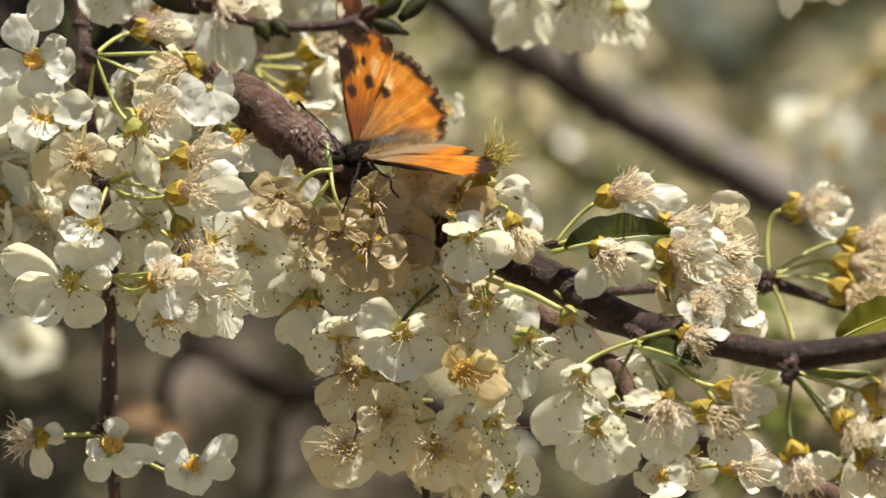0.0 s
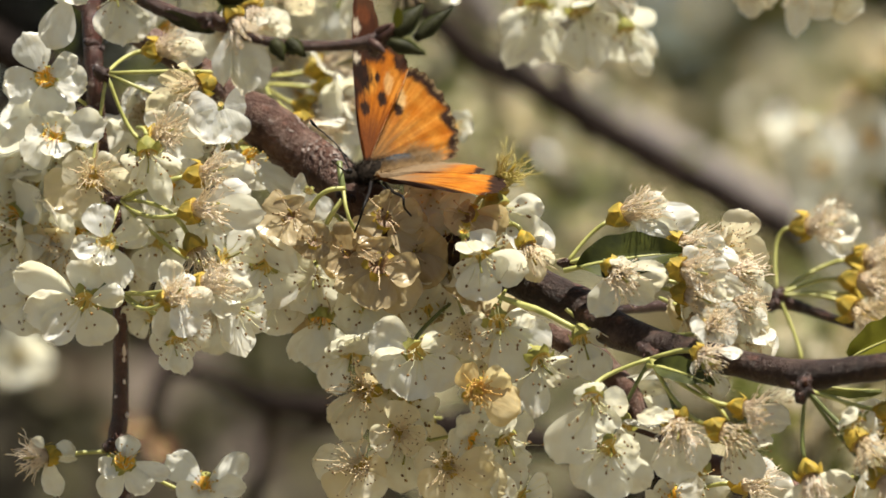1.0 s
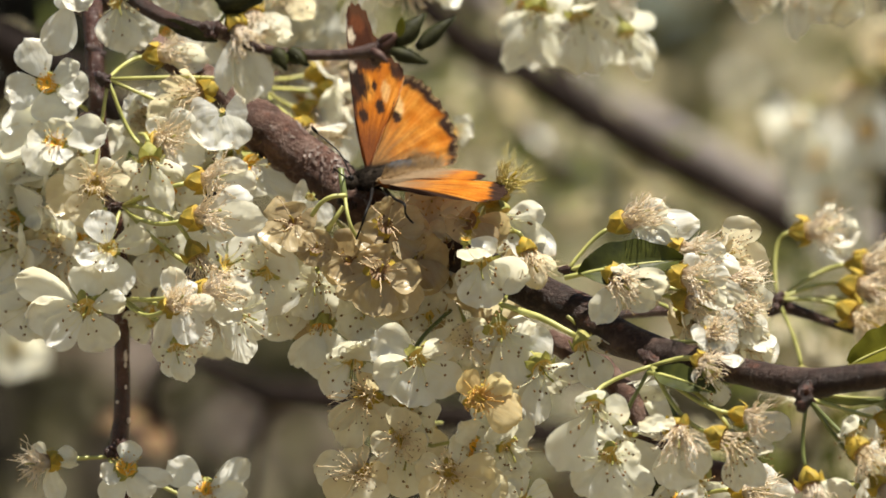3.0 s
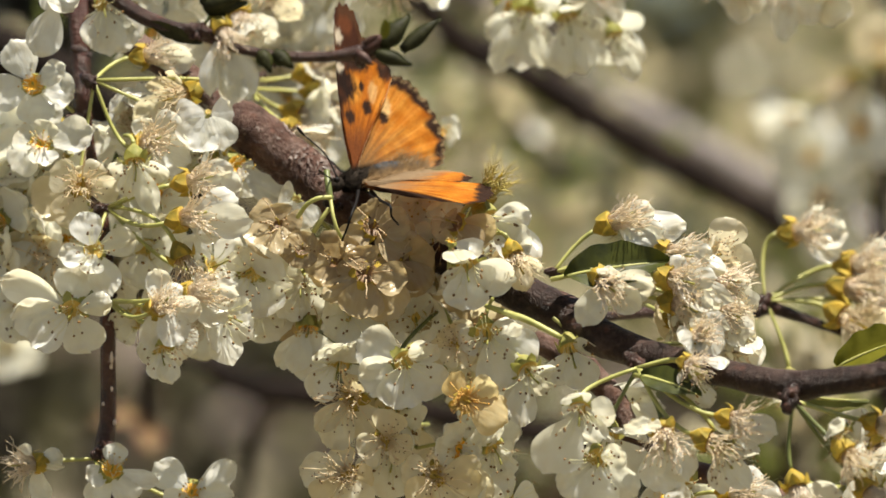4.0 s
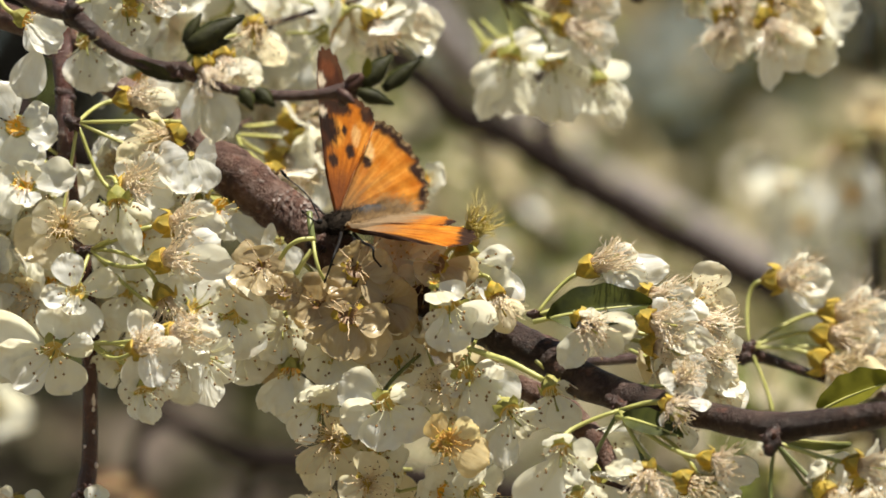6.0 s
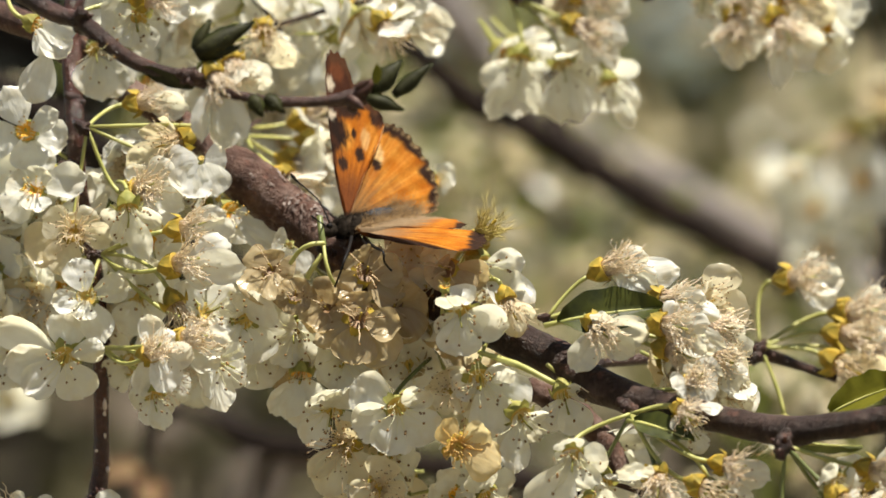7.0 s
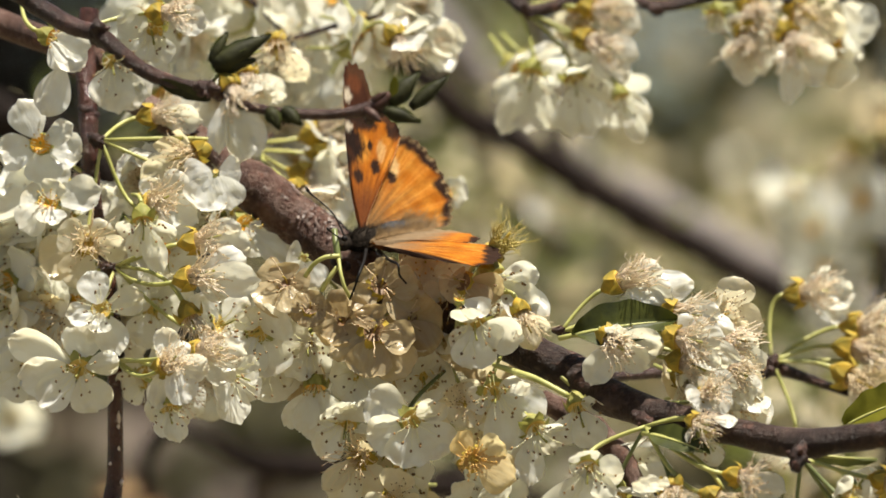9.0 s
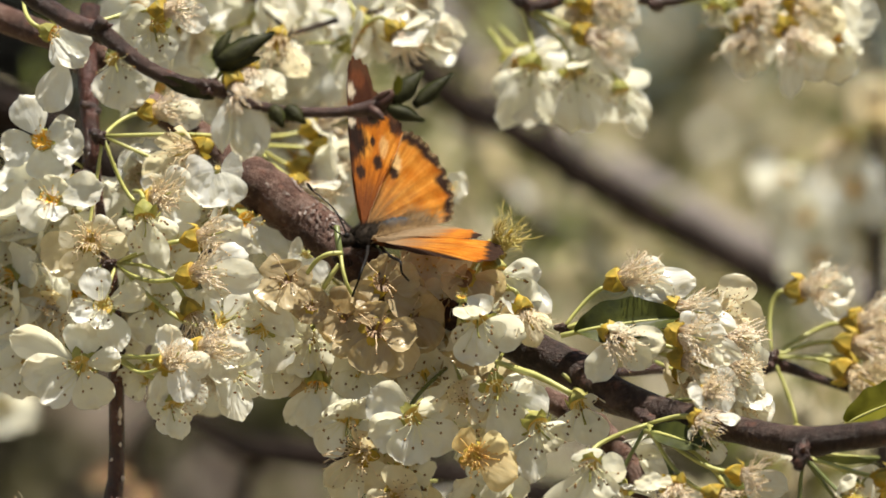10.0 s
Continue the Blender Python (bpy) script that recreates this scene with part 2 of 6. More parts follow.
for i in range(20):
    v, f = petal_mesh(i)
    PETAL_SIZE.append((max(q[0] for q in v), v[-7][2], max(q[1] for q in v) - min(q[1] for q in v)))
    PETALS.append(mesh_of("petal", v, f, [PETAL]))
    PETALS_WILT_SHADE.append(mesh_of("petal", v, f, [PETAL_WILT_SHADE]))
    PETALS_GOLD.append(mesh_of("petal", v, f, [PETAL_GOLD]))
    PETALS_OLD.append(mesh_of("petal", v, f, [PETAL_OLD]))


def ball(c, r, long=1.0, d=(0, 0, 1)):
    """An eight-faced grain."""
    d = Vector(d).normalized()
    s = d.orthogonal().normalized()
    t = d.cross(s)
    c = Vector(c)
    v = [c + s * r, c + t * r, c - s * r, c - t * r, c + d * r * long, c - d * r * long]
    return v, [(0, 1, 4), (1, 2, 4), (2, 3, 4), (3, 0, 4), (1, 0, 5), (2, 1, 5), (3, 2, 5), (0, 3, 5)]


def stamen_mesh(count, spread, length, mats, droop, grain=0.00030, thick=0.00014, curl=0.0):
    verts, faces, slots = [], [], []

    def add(v, f, slot):
        o = len(verts)
        verts.extend(v)
        faces.extend(tuple(o + q for q in g) for g in f)
        slots.extend([slot] * len(f))

    for i in range(count):
        a = math.tau * (i + rng.uniform(-0.4, 0.4)) / count
        th = radians(spread) * rng.uniform(0.25, 1.0)
        ln = length * rng.uniform(0.7, 1.1)
        r0 = 0.0016 * rng.uniform(0.6, 1.0)
        out = Vector((math.cos(a), math.sin(a), 0))
        p0 = out * r0
        p2 = p0 + (out * math.sin(th) + Vector((0, 0, 1)) * math.cos(th)) * ln
        p1 = p0 + Vector((0, 0, ln * 0.55)) + out * ln * 0.2 * math.sin(th)
        jig = Vector((rng.uniform(-1, 1), rng.uniform(-1, 1), rng.uniform(-1, 1))) * ln * droop
        p1, p2 = p1 + jig * 0.3, p2 + jig
        path = []
        for k in range(7):
            t = k / 6
            q = p0 * (1 - t) ** 2 + p1 * 2 * t * (1 - t) + p2 * t * t
            if 0 < k < 6:
                q = q + Vector((rng.uniform(-1, 1), rng.uniform(-1, 1), rng.uniform(-1, 1))) * curl * ln
            path.append((*q, thick if k < 6 else thick * 0.7))
        add(*tube_data(path, 3), 0)
        add(*ball(p2, grain, 1.4, jig + Vector((0, 0, 0.001))), 1)
    v, f = tube_data([(0, 0, 0, 0.00022), (0, 0, length * 0.5, 0.00018), (0.0004, 0, length * 0.85, 0.0003)], 4)
    add(v, f, 2)
    return mesh_of("stamen_tuft", verts, faces, list(mats), slots)


STAMENS = [stamen_mesh(rng.randint(11, 15), 52, 0.0030, (FILAMENT, ANTHER, CALYX), 0.10, 0.00030, 0.00011, 0.03) for _ in range(5)]
STAMENS_DOTS = [stamen_mesh(rng.randint(13, 18), 56, 0.0062, (FILAMENT_PALE, ANTHER_OLD, CALYX), 0.2, 0.00036, 0.00008, 0.03) for _ in range(5)]
STAMENS_OLD = [stamen_mesh(rng.randint(34, 42), 46, 0.0074, (FILAMENT_OLD, ANTHER_OLD, CALYX_OLD), 0.34, 0.00022, 0.00011, 0.08) for _ in range(5)]
STAMENS_WILT = [stamen_mesh(rng.randint(6, 9), 50, 0.0048, (FILAMENT_WILT, ANTHER_OLD, CALYX_OLD), 0.4, 0.0003, 0.00014, 0.05) for _ in range(4)]
STAMENS_GOLD = [stamen_mesh(50, 80, 0.0027, (FILAMENT_GOLD, ANTHER_GOLD, CALYX_OLD), 0.6, 0.00022, 0.00012, 0.08) for _ in range(2)]
STAMENS_BRUSH = [stamen_mesh(80, 34, 0.0074, (FILAMENT_OLIVE, ANTHER_PALE, CALYX_OLD), 0.34, 0.00014, 0.00012, 0.10)]
STAMENS_FAN = [stamen_mesh(rng.randint(64, 78), w, 0.0070, (FILAMENT_TAN, ANTHER_PALE, CALYX), 0.34, 0.00019, 0.00012, 0.085) for w in (22, 27, 32, 38, 44)]


def calyx_mesh(mats, flare):
    """Cup with five blunt sepals, open towards +z."""
    verts, faces, slots = [], [], []
    sides = 15
    prof = [(0.0003, -0.0044), (0.0010, -0.0036), (0.0019, -0.0026), (0.0024, -0.0012), (0.0026, 0.0002), (0.0024, 0.0003), (0.0015, -0.0002), (0.0002, -0.0006)]
    for r, z in prof:
        for k in range(sides):
            a = math.tau * k / sides
            verts.append((r * math.cos(a), r * math.sin(a), z))
    for i in range(len(prof) - 1):
        for k in range(sides):
            a, b = i * sides + k, i * sides + (k + 1) % sides
            faces.append((a, b, b + sides, a + sides))
            slots.append(1 if i > 4 else 0)
    for s in range(5):
        a0 = math.tau * (s + 0.5) / 5
        o = len(verts)
        th = radians(flare + rng.uniform(-18, 18))
        for j in range(5):
            t = j / 4
            w = 0.0011 * (1 - t ** 3) + 0.00015
            r = 0.0025 + 0.0018 * t * math.sin(th)
            z = 0.0001 + 0.0018 * t * math.cos(th) - 0.0008 * t * t
            for u in (-1, 0, 1):
                x, y = r, w * u
                verts.append((x * math.cos(a0) - y * math.sin(a0), x * math.sin(a0) + y * math.cos(a0), z + 0.0003 * abs(u)))
        for j in range(4):
            for u in range(2):
                q = o + j * 3 + u
                faces.append((q, q + 1, q + 4, q + 3))
                slots.append(0)
    return mesh_of("flower", verts, faces, list(mats), slots)


CALYCES = [calyx_mesh((CALYX, DISC), f) for f in (105, 135, 155)]
CALYCES_DULL = [calyx_mesh((CALYX, DISC_DULL), f) for f in (105, 135, 155)]
CALYCES_WILT = [calyx_mesh((CALYX_OLD, DISC_BROWN), f) for f in (120, 150)]
CALYCES_OLD = [calyx_mesh((CALYX_OLD, DISC_DULL), f) for f in (140, 155, 168)]


def facing(at, yaw, pitch, spin):
    """Pose with +z facing out: yaw 0 is -y, 90 is +x; pitch 90 is up."""
    y, p = radians(yaw), radians(pitch)
    d = Vector((math.sin(y) * math.cos(p), -math.cos(y) * math.cos(p), math.sin(p)))
    q = d.to_track_quat("Z", "Y").to_matrix().to_4x4()
    return Matrix.Translation(at) @ q @ Matrix.Rotation(spin, 4, "Z")


def flower(branch, node, at, yaw, pitch, kind="fresh", size=1.0, petals=5, stalk=None, tips=()):
    """One blossom on its stalk from node on branch. kind: fresh, dots, old, fan (stamens forward), spent (no petals),
    wilt (wilted, with shade painted in).
    tips: for each petal its tip seen from the heart, and its breadth, in millimetres; without them the petals lie
    evenly."""
    own = random.Random(round(at[0] * 1e5) * 31 + round(at[2] * 1e5))
    old = kind in ("old", "spent", "gold", "wilt", "brush")
    w = facing(at, yaw, pitch, own.uniform(0, 6.28)) @ Matrix.Scale(size, 4)
    head = part("flower", own.choice(CALYCES_WILT if kind == "wilt" else CALYCES_OLD if old or kind == "fan" else CALYCES_DULL if kind == "dots" else CALYCES), branch, w)
    sets = {"fresh": STAMENS, "dots": STAMENS_DOTS, "old": STAMENS_OLD, "spent": STAMENS_OLD, "fan": STAMENS_FAN, "gold": STAMENS_GOLD, "wilt": STAMENS_WILT, "brush": STAMENS_BRUSH}
    part("stamen_tuft", own.choice(sets[kind]), head, w)
    if kind in ("spent", "brush"):
        petals = min(petals, 1)
    base = {"fresh": 72, "dots": 76, "old": 62, "fan": 46, "spent": 60, "gold": 68, "wilt": 70, "brush": 60}[kind] + own.uniform(-16, 16)
    bank = PETALS_WILT_SHADE if kind == "wilt" else PETALS_GOLD if kind == "gold" else PETALS_OLD if old else PETALS
    for dx, dy, dz, broad in tips:
        way = Vector((dx, dy, dz)) * 0.001
        i = own.randrange(len(bank))
        reach, rise, breadth = PETAL_SIZE[i]
        long = way.length / math.hypot(reach, rise)
        x = way.normalized()
        z = (w.to_3x3() @ Vector((0, 0, 1))).normalized()
        z = z + Vector((0.1, -0.75, 0.12 if kind == "fresh" else -0.25))
        z = (z - x * z.dot(x)).normalized()
        turn = Matrix((x, z.cross(x), z)).transposed().to_4x4()
        m = (Matrix.Translation(at) @ turn @ Matrix.Rotation(math.atan2(rise, reach), 4, "Y") @ Matrix.Rotation(own.uniform(-0.2, 0.2), 4, "X")
             @ Matrix.Diagonal((long, 0.00114 * broad / breadth, long, 1)))
        part("petal", bank[i], head, m)
    gaps = [] if tips else sorted(own.sample(range(5), petals))
    for s in gaps:
        tilt = radians(90 - base + own.uniform(-24, 24))
        m = (w @ Matrix.Rotation(math.tau * s / 5 + own.uniform(-0.16, 0.16), 4, "Z") @ Matrix.Rotation(-tilt, 4, "Y")
             @ Matrix.Rotation(own.uniform(-0.35, 0.35), 4, "X") @ Matrix.Scale(own.uniform(0.93, 1.1), 4))
        part("petal", own.choice(bank), head, m)
    if node is not None:
        a, b = w @ Vector((0, 0, -0.0042)), Vector(node)
        d = (w.to_3x3() @ Vector((0, 0, -1))).normalized()
        mid = a + d * (b - a).length * 0.32
        path = []
        for k in range(9):
            t = k / 8
            q = a * (1 - t) ** 2 + mid * 2 * t * (1 - t) + b * t * t
            path.append((*q, 0.00042 + 0.00012 * (1 - t)))
        tube("stalk", path, 6, stalk or STALK, head, world=w)
    return head


def filler(branch, n, lo, hi, kinds, spread=(0, 0, 40, 40), seed=1):
    """More blossoms of one dense cluster, within a box; spread: yaw, pitch and how far they vary."""
    r = random.Random(seed)
    for _ in range(n):
        at = Vector([r.uniform(lo[k], hi[k]) for k in range(3)])
        yaw, pitch = spread[0] + r.uniform(-1, 1) * spread[2], spread[1] + r.uniform(-1, 1) * spread[3]
        d = facing(at, yaw, pitch, 0).to_3x3() @ Vector((0, 0, -1))
        flower(branch, at + d * 0.011 + Vector((0, 0.004, 0)), at, yaw, pitch, r.choice(kinds), r.uniform(0.9, 1.1))


def leaf(name, branch, base, tip, width, face, mat, curl=0.15, label=""):
    """A pointed leaf from base to tip; face: the way its upper side looks."""
    base, tip, face = Vector(base), Vector(tip), Vector(face).normalized()
    ax = tip - base
    ln = ax.length
    x = ax.normalized()
    z = (face - x * face.dot(x)).normalized()
    y = z.cross(x)
    n, k = 14, 8
    verts, faces = [], []
    for a in range(n + 1):
        s = a / n
        w = width * 0.5 * math.sin(math.pi * s ** 0.85) ** 0.8 * (1 + 0.05 * math.sin(s * 70)) + 0.0003
        for b in range(k + 1):
            u = 2 * b / k - 1
            h = curl * width * (abs(u) - 0.4) - curl * ln * (s - 0.5) ** 2 + 0.03 * width * math.sin(s * 24) * abs(u)
            verts.append(x * ln * s + y * w * u + z * h)
    for a in range(n):
        for b in range(k):
            q = a * (k + 1) + b
            faces.append((q, q + 1, q + k + 2, q + k + 1))
    me = mesh_of(name, verts, faces, [mat])
    ob = part(name, me, branch, Matrix.Translation(base), label)
    if width < 0.004:
        return ob
    tube("midrib", [(*(base + x * ln * t + z * (-curl * width * 0.4 - curl * ln * (t - 0.5) ** 2)), 0.0005 * (1.15 - t)) for t in np.linspace(-0.12, 0.97, 10)], 5, STALK, ob, world=Matrix.Translation(base))
    return ob


def bud(name, branch, base, tip, width, mat=None, label=""):
    """A closed pointed bud of overlapping scales."""
    base, tip = Vector(base), Vector(tip)
    path = [(*(base.lerp(tip, t)), width * 0.42 * (math.sin(math.pi * (0.12 + 0.88 * t) ** 0.8) ** 0.8 + 0.03)) for t in np.linspace(0, 1, 9)]
    ob = tube(name, path, 9, mat or BUD, branch, 0.12, 3.0, 500.0, label)
    ax = tip - base
    if mat is None and width > 0.0025:
        side = ax.cross(Vector((0, -1, 0))).normalized()
        for k, (a, b, lean) in enumerate(((-0.02, 1.04, 0.35), (0.05, 0.82, -0.55), (0.1, 0.7, 0.9))):
            off = (side * lean + Vector((0, -1, 0.25)) * (0.9 - 0.3 * abs(lean))) * width * 0.32
            leaf("bud_leaf", ob, base + ax * a + off * 0.9, base + ax * b + off * (0.2 if k == 0 else 0.75), min(0.0036, width * 0.46), off + Vector((0, -0.001, 0)), LEAF if k else BUD_LEAF, 0.25)
    return ob


def knot(branch, at, size, mat=None):
    """A short knobbly spur of ring scars and bud scales."""
    at = Vector(at)
    q = random.Random(round(at.x * 1e5))
    way = Vector((q.uniform(-1, 1), q.uniform(-0.6, 0.2), q.uniform(-0.6, 0.6))).normalized()
    path = [(*(at + way * (t - 0.5) * size), size * 0.26 * (0.45 + math.sin(math.pi * t) * 0.6 + 0.10 * math.sin(t * 34))) for t in np.linspace(0, 1, 14)]
    ob = tube("spur", path, 10, mat or TWIG, branch, 0.5, at.x * 90, 900.0)
    for _ in range(4):
        d = Vector((q.uniform(-1, 1), q.uniform(-1, 0.3), q.uniform(-1, 1))).normalized()
        tube("bud_scale", [(*(at + d * size * 0.42 * t), size * 0.10 * (math.sin(math.pi * (0.15 + 0.8 * t)) + 0.05)) for t in np.linspace(0, 1, 6)], 6, SCALE, ob, 0.2, 1.0, 900.0, world=WORLD[branch])
    return ob


# ---- ground ----
def ground():
    m, nt, b = material("dry_grass_ground", 0.9, 0.15)
    c = ramp(nt, noise_tex(nt, 0.9, 8, 0.7), (0.3, (0.09, 0.075, 0.05)), (0.5, (0.16, 0.135, 0.085)), (0.7, (0.24, 0.21, 0.12)))
    nt.links.new(c, b.inputs["Base Color"])
    bump(nt, b, noise_tex(nt, 12, 6), 0.8, 0.03)
    n, size = 40, 400.0
    verts = [((i / n - 0.5) * size, (j / n - 0.5) * size, 0.12 * noise.noise(Vector((i * 0.7, j * 0.7, 0)))) for j in range(n + 1) for i in range(n + 1)]
    faces = [(j * (n + 1) + i, j * (n + 1) + i + 1, (j + 1) * (n + 1) + i + 1, (j + 1) * (n + 1) + i) for j in range(n) for i in range(n)]
    ob = new("ground", mesh_of("ground", verts, faces, [m]))
    tagged(ob, "dry brown grass and bare soil of the orchard", "ground", kind="structure")


ground()

# ---- main bough ----
bough = thing("plum_branch", (-0.0230, -0.0200, 1.4120), "flowering plum bough with grey-brown bark and white blossom", "branch")
tube("limb", spline([(-0.78, 0.52, 1.36, 0.021), (-0.55, 0.36, 1.50, 0.014), (-0.30, 0.14, 1.535, 0.0075), (-0.0946, 0.0020, 1.4624, 0.00300), (-0.0832, -0.0010, 1.4555, 0.00305), (-0.0702, -0.0040, 1.4472, 0.00310), (-0.0574, -0.0080, 1.4392, 0.00330), (-0.0502, -0.0120, 1.4334, 0.00340), (-0.0470, -0.0140, 1.4300, 0.00503), (-0.0432, -0.0150, 1.4273, 0.00578), (-0.0369, -0.0160, 1.4226, 0.00577), (-0.0281, -0.0180, 1.4154, 0.00576), (-0.0180, -0.0220, 1.4081, 0.00524), (-0.0080, -0.0260, 1.4024, 0.00460)], 10), 24, BARK, bough, 0.11, 4.0, 150.0, "grey-brown bark with rough ring scars")
tube("limb", spline([(-0.0130, -0.0240, 1.4052, 0.00440), (-0.0080, -0.0260, 1.4024, 0.00450), (0.0032, -0.0280, 1.3974, 0.00410), (0.0156, -0.0320, 1.3917, 0.00425), (0.0279, -0.0360, 1.3858, 0.00430), (0.0351, -0.0420, 1.3812, 0.00400), (0.0435, -0.0480, 1.3778, 0.00355), (0.0540, -0.0580, 1.3754, 0.00325), (0.0645, -0.0640, 1.3732, 0.00301),
                     (0.0749, -0.0710, 1.3716, 0.00323), (0.0831, -0.0740, 1.3724, 0.00286), (0.0932, -0.0780, 1.3737, 0.00285), (0.1083, -0.0840, 1.3765, 0.00284), (0.1313, -0.0900, 1.3813, 0.00294)], 10), 24, BARK_SHADED, bough, 0.11, 4.0, 150.0, "smoother dark brown bark with shade put into its colour")
tube("trunk", spline([(-0.86, 0.60, -0.10, 0.085), (-0.85, 0.59, 0.10, 0.062), (-0.82, 0.56, 0.7, 0.052), (-0.79, 0.53, 1.3, 0.045), (-0.76, 0.55, 1.8, 0.034), (-0.74, 0.56, 2.1, 0.018)], 12), 24, BARK, bough, 0.2, 3.0, 40.0, "dark furrowed plum trunk on the ground")
tube("limb", spline([(0.0208, -0.0180, 1.3801, 0.00251), (0.0320, -0.0220, 1.3739, 0.00275), (0.0388, -0.0240, 1.3665, 0.00262), (0.0425, -0.0240, 1.3577, 0.00274), (0.0494, -0.0240, 1.3534, 0.00249), (0.0592, -0.0260, 1.3506, 0.00236), (0.0715, -0.0280, 1.3467, 0.00224), (0.0886, -0.0320, 1.3395, 0.00223)], 8), 14, BARK, bough, 0.2, 9.0, 220.0)
tube("twig", spline([(0.0350, -0.0040, 1.3849, 0.00114), (0.0509, 0.0120, 1.3863, 0.00128), (0.0653, 0.0180, 1.3866, 0.00155), (0.0734, 0.0200, 1.3872, 0.00168), (0.0822, 0.0200, 1.3846, 0.00116), (0.0924, 0.0180, 1.3810, 0.00103), (0.1052, 0.0160, 1.3776, 0.00103)], 6), 10, TWIG, bough, 0.2, 2.0, 300.0)
tube("twig", spline([(-0.0040, -0.0200, 1.3488, 0.00088), (-0.0038, -0.0200, 1.3451, 0.00088), (-0.0035, -0.0200, 1.3401, 0.00100), (-0.0030, -0.0200, 1.3288, 0.00100)], 6), 8, TWIG, bough, 0.12, 2.0, 300.0)
for at, size in (((0.0247, -0.0420, 1.3952), 0.004), ((0.0420, -0.0560, 1.3764), 0.006), ((0.0741, -0.0760, 1.3689), 0.007), ((0.0733, 0.0180, 1.3875), 0.0065), ((-0.0234, -0.0300, 1.4100), 0.005),
                 ((0.0448, -0.0300, 1.3425), 0.006), ((-0.0039, -0.0220, 1.3474), 0.004)):
    knot(bough, at, size)

tube("flower_stalk", spline([(0.0100, -0.0460, 1.3881, 0.00049), (0.0142, -0.0480, 1.3867, 0.00073), (0.0196, -0.0510, 1.3848, 0.00073), (0.0262, -0.0540, 1.3814, 0.00061)], 6), 8, STALK, bough, 0.1, 3.0, 300.0, "yellow-green stalk along the bark")

tube("flower_stalk", spline([(-0.0308, -0.0420, 1.4072, 0.00050), (-0.0287, -0.0440, 1.4099, 0.00050), (-0.0262, -0.0450, 1.4113, 0.00050), (-0.0233, -0.0440, 1.4116, 0.00050)], 6), 8, STALK, bough, 0.1, 3.0, 300.0, "pale green arched stalk")
tube("flower_stalk", spline([(-0.0245, -0.0400, 1.4173, 0.00070), (-0.0241, -0.0420, 1.4142, 0.00070), (-0.0235, -0.0430, 1.4109, 0.00070)], 6), 8, STALK_SHADED, bough, 0.1, 3.0, 300.0, "green stalk beside the bark")
tube("flower_stalk", spline([(-0.0235, -0.0440, 1.4111, 0.00042), (-0.0229, -0.0460, 1.4075, 0.00042), (-0.0220, -0.0460, 1.4045, 0.00042), (-0.0210, -0.0440, 1.4026, 0.00042)], 6), 8, STALK, bough, 0.1, 3.0, 300.0)
tube("flower_stalk", spline([(-0.0238, -0.0440, 1.4092, 0.00055), (-0.0257, -0.0440, 1.4065, 0.00055), (-0.0272, -0.0420, 1.4041, 0.00055)], 6), 8, STALK, bough, 0.1, 3.0, 300.0)


def bark_flakes():
    """Small curled flakes of pale bark on the sunny side of the bough."""
    q = random.Random(12)
    line = spline([(-0.0470, -0.0140, 1.4300, 0.00503), (-0.0369, -0.0160, 1.4226, 0.00577), (-0.0281, -0.0180, 1.4154, 0.00576), (-0.0180, -0.0220, 1.4081, 0.00524)], 30)
    verts, faces = [], []
    for _ in range(130):
        i = min(len(line) - 2, int(len(line) * q.random() ** 0.6))
        p, t = Vector(line[i][:3]), Vector(line[i + 1][:3] - line[i][:3]).normalized()
        a = radians(q.uniform(-25, 95))
        out = Vector((0.35, -math.cos(a), math.sin(a) + 0.25))
        out = (out - t * out.dot(t)).normalized()
        u = (t * q.uniform(-1, 1) + t.cross(out) * q.uniform(-1, 1)).normalized()
        w = out.cross(u)
        ln, wd, lift = q.uniform(0.0002, 0.0008), q.uniform(0.00012, 0.0003), q.uniform(0.0001, 0.0004)
        c = p + out * (line[i][3] * 1.03)
        o = len(verts)
        verts.extend((c - u * ln - w * wd * 0.7, c - u * ln * 0.8 + w * wd, c + w * wd * 1.1 + out * lift * 0.4, c - w * wd + out * lift * 0.4, c + u * ln + w * wd * 0.5 + out * lift, c + u * ln * 0.9 - w * wd * 0.6 + out * lift))
        faces.extend(((o, o + 1, o + 2, o + 3), (o + 3, o + 2, o + 4, o + 5)))
    inv = WORLD[bough].translation
    ob = part("flaking_bark", mesh_of("flaking_bark", [v - inv for v in verts], faces, [FLAKE]), bough, WORLD[bough], "pale curled flakes of bark")
    tagged(ob, kind="stuff")


bark_flakes()

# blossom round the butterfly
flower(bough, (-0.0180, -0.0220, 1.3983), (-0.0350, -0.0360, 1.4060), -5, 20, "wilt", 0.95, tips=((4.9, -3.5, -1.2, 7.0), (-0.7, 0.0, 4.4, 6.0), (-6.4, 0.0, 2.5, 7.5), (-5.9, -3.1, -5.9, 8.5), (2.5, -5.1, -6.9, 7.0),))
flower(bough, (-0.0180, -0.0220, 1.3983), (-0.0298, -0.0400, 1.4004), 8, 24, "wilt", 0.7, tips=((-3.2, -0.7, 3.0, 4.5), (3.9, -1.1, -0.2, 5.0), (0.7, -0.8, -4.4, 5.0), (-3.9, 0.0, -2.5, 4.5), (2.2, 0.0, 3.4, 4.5),))
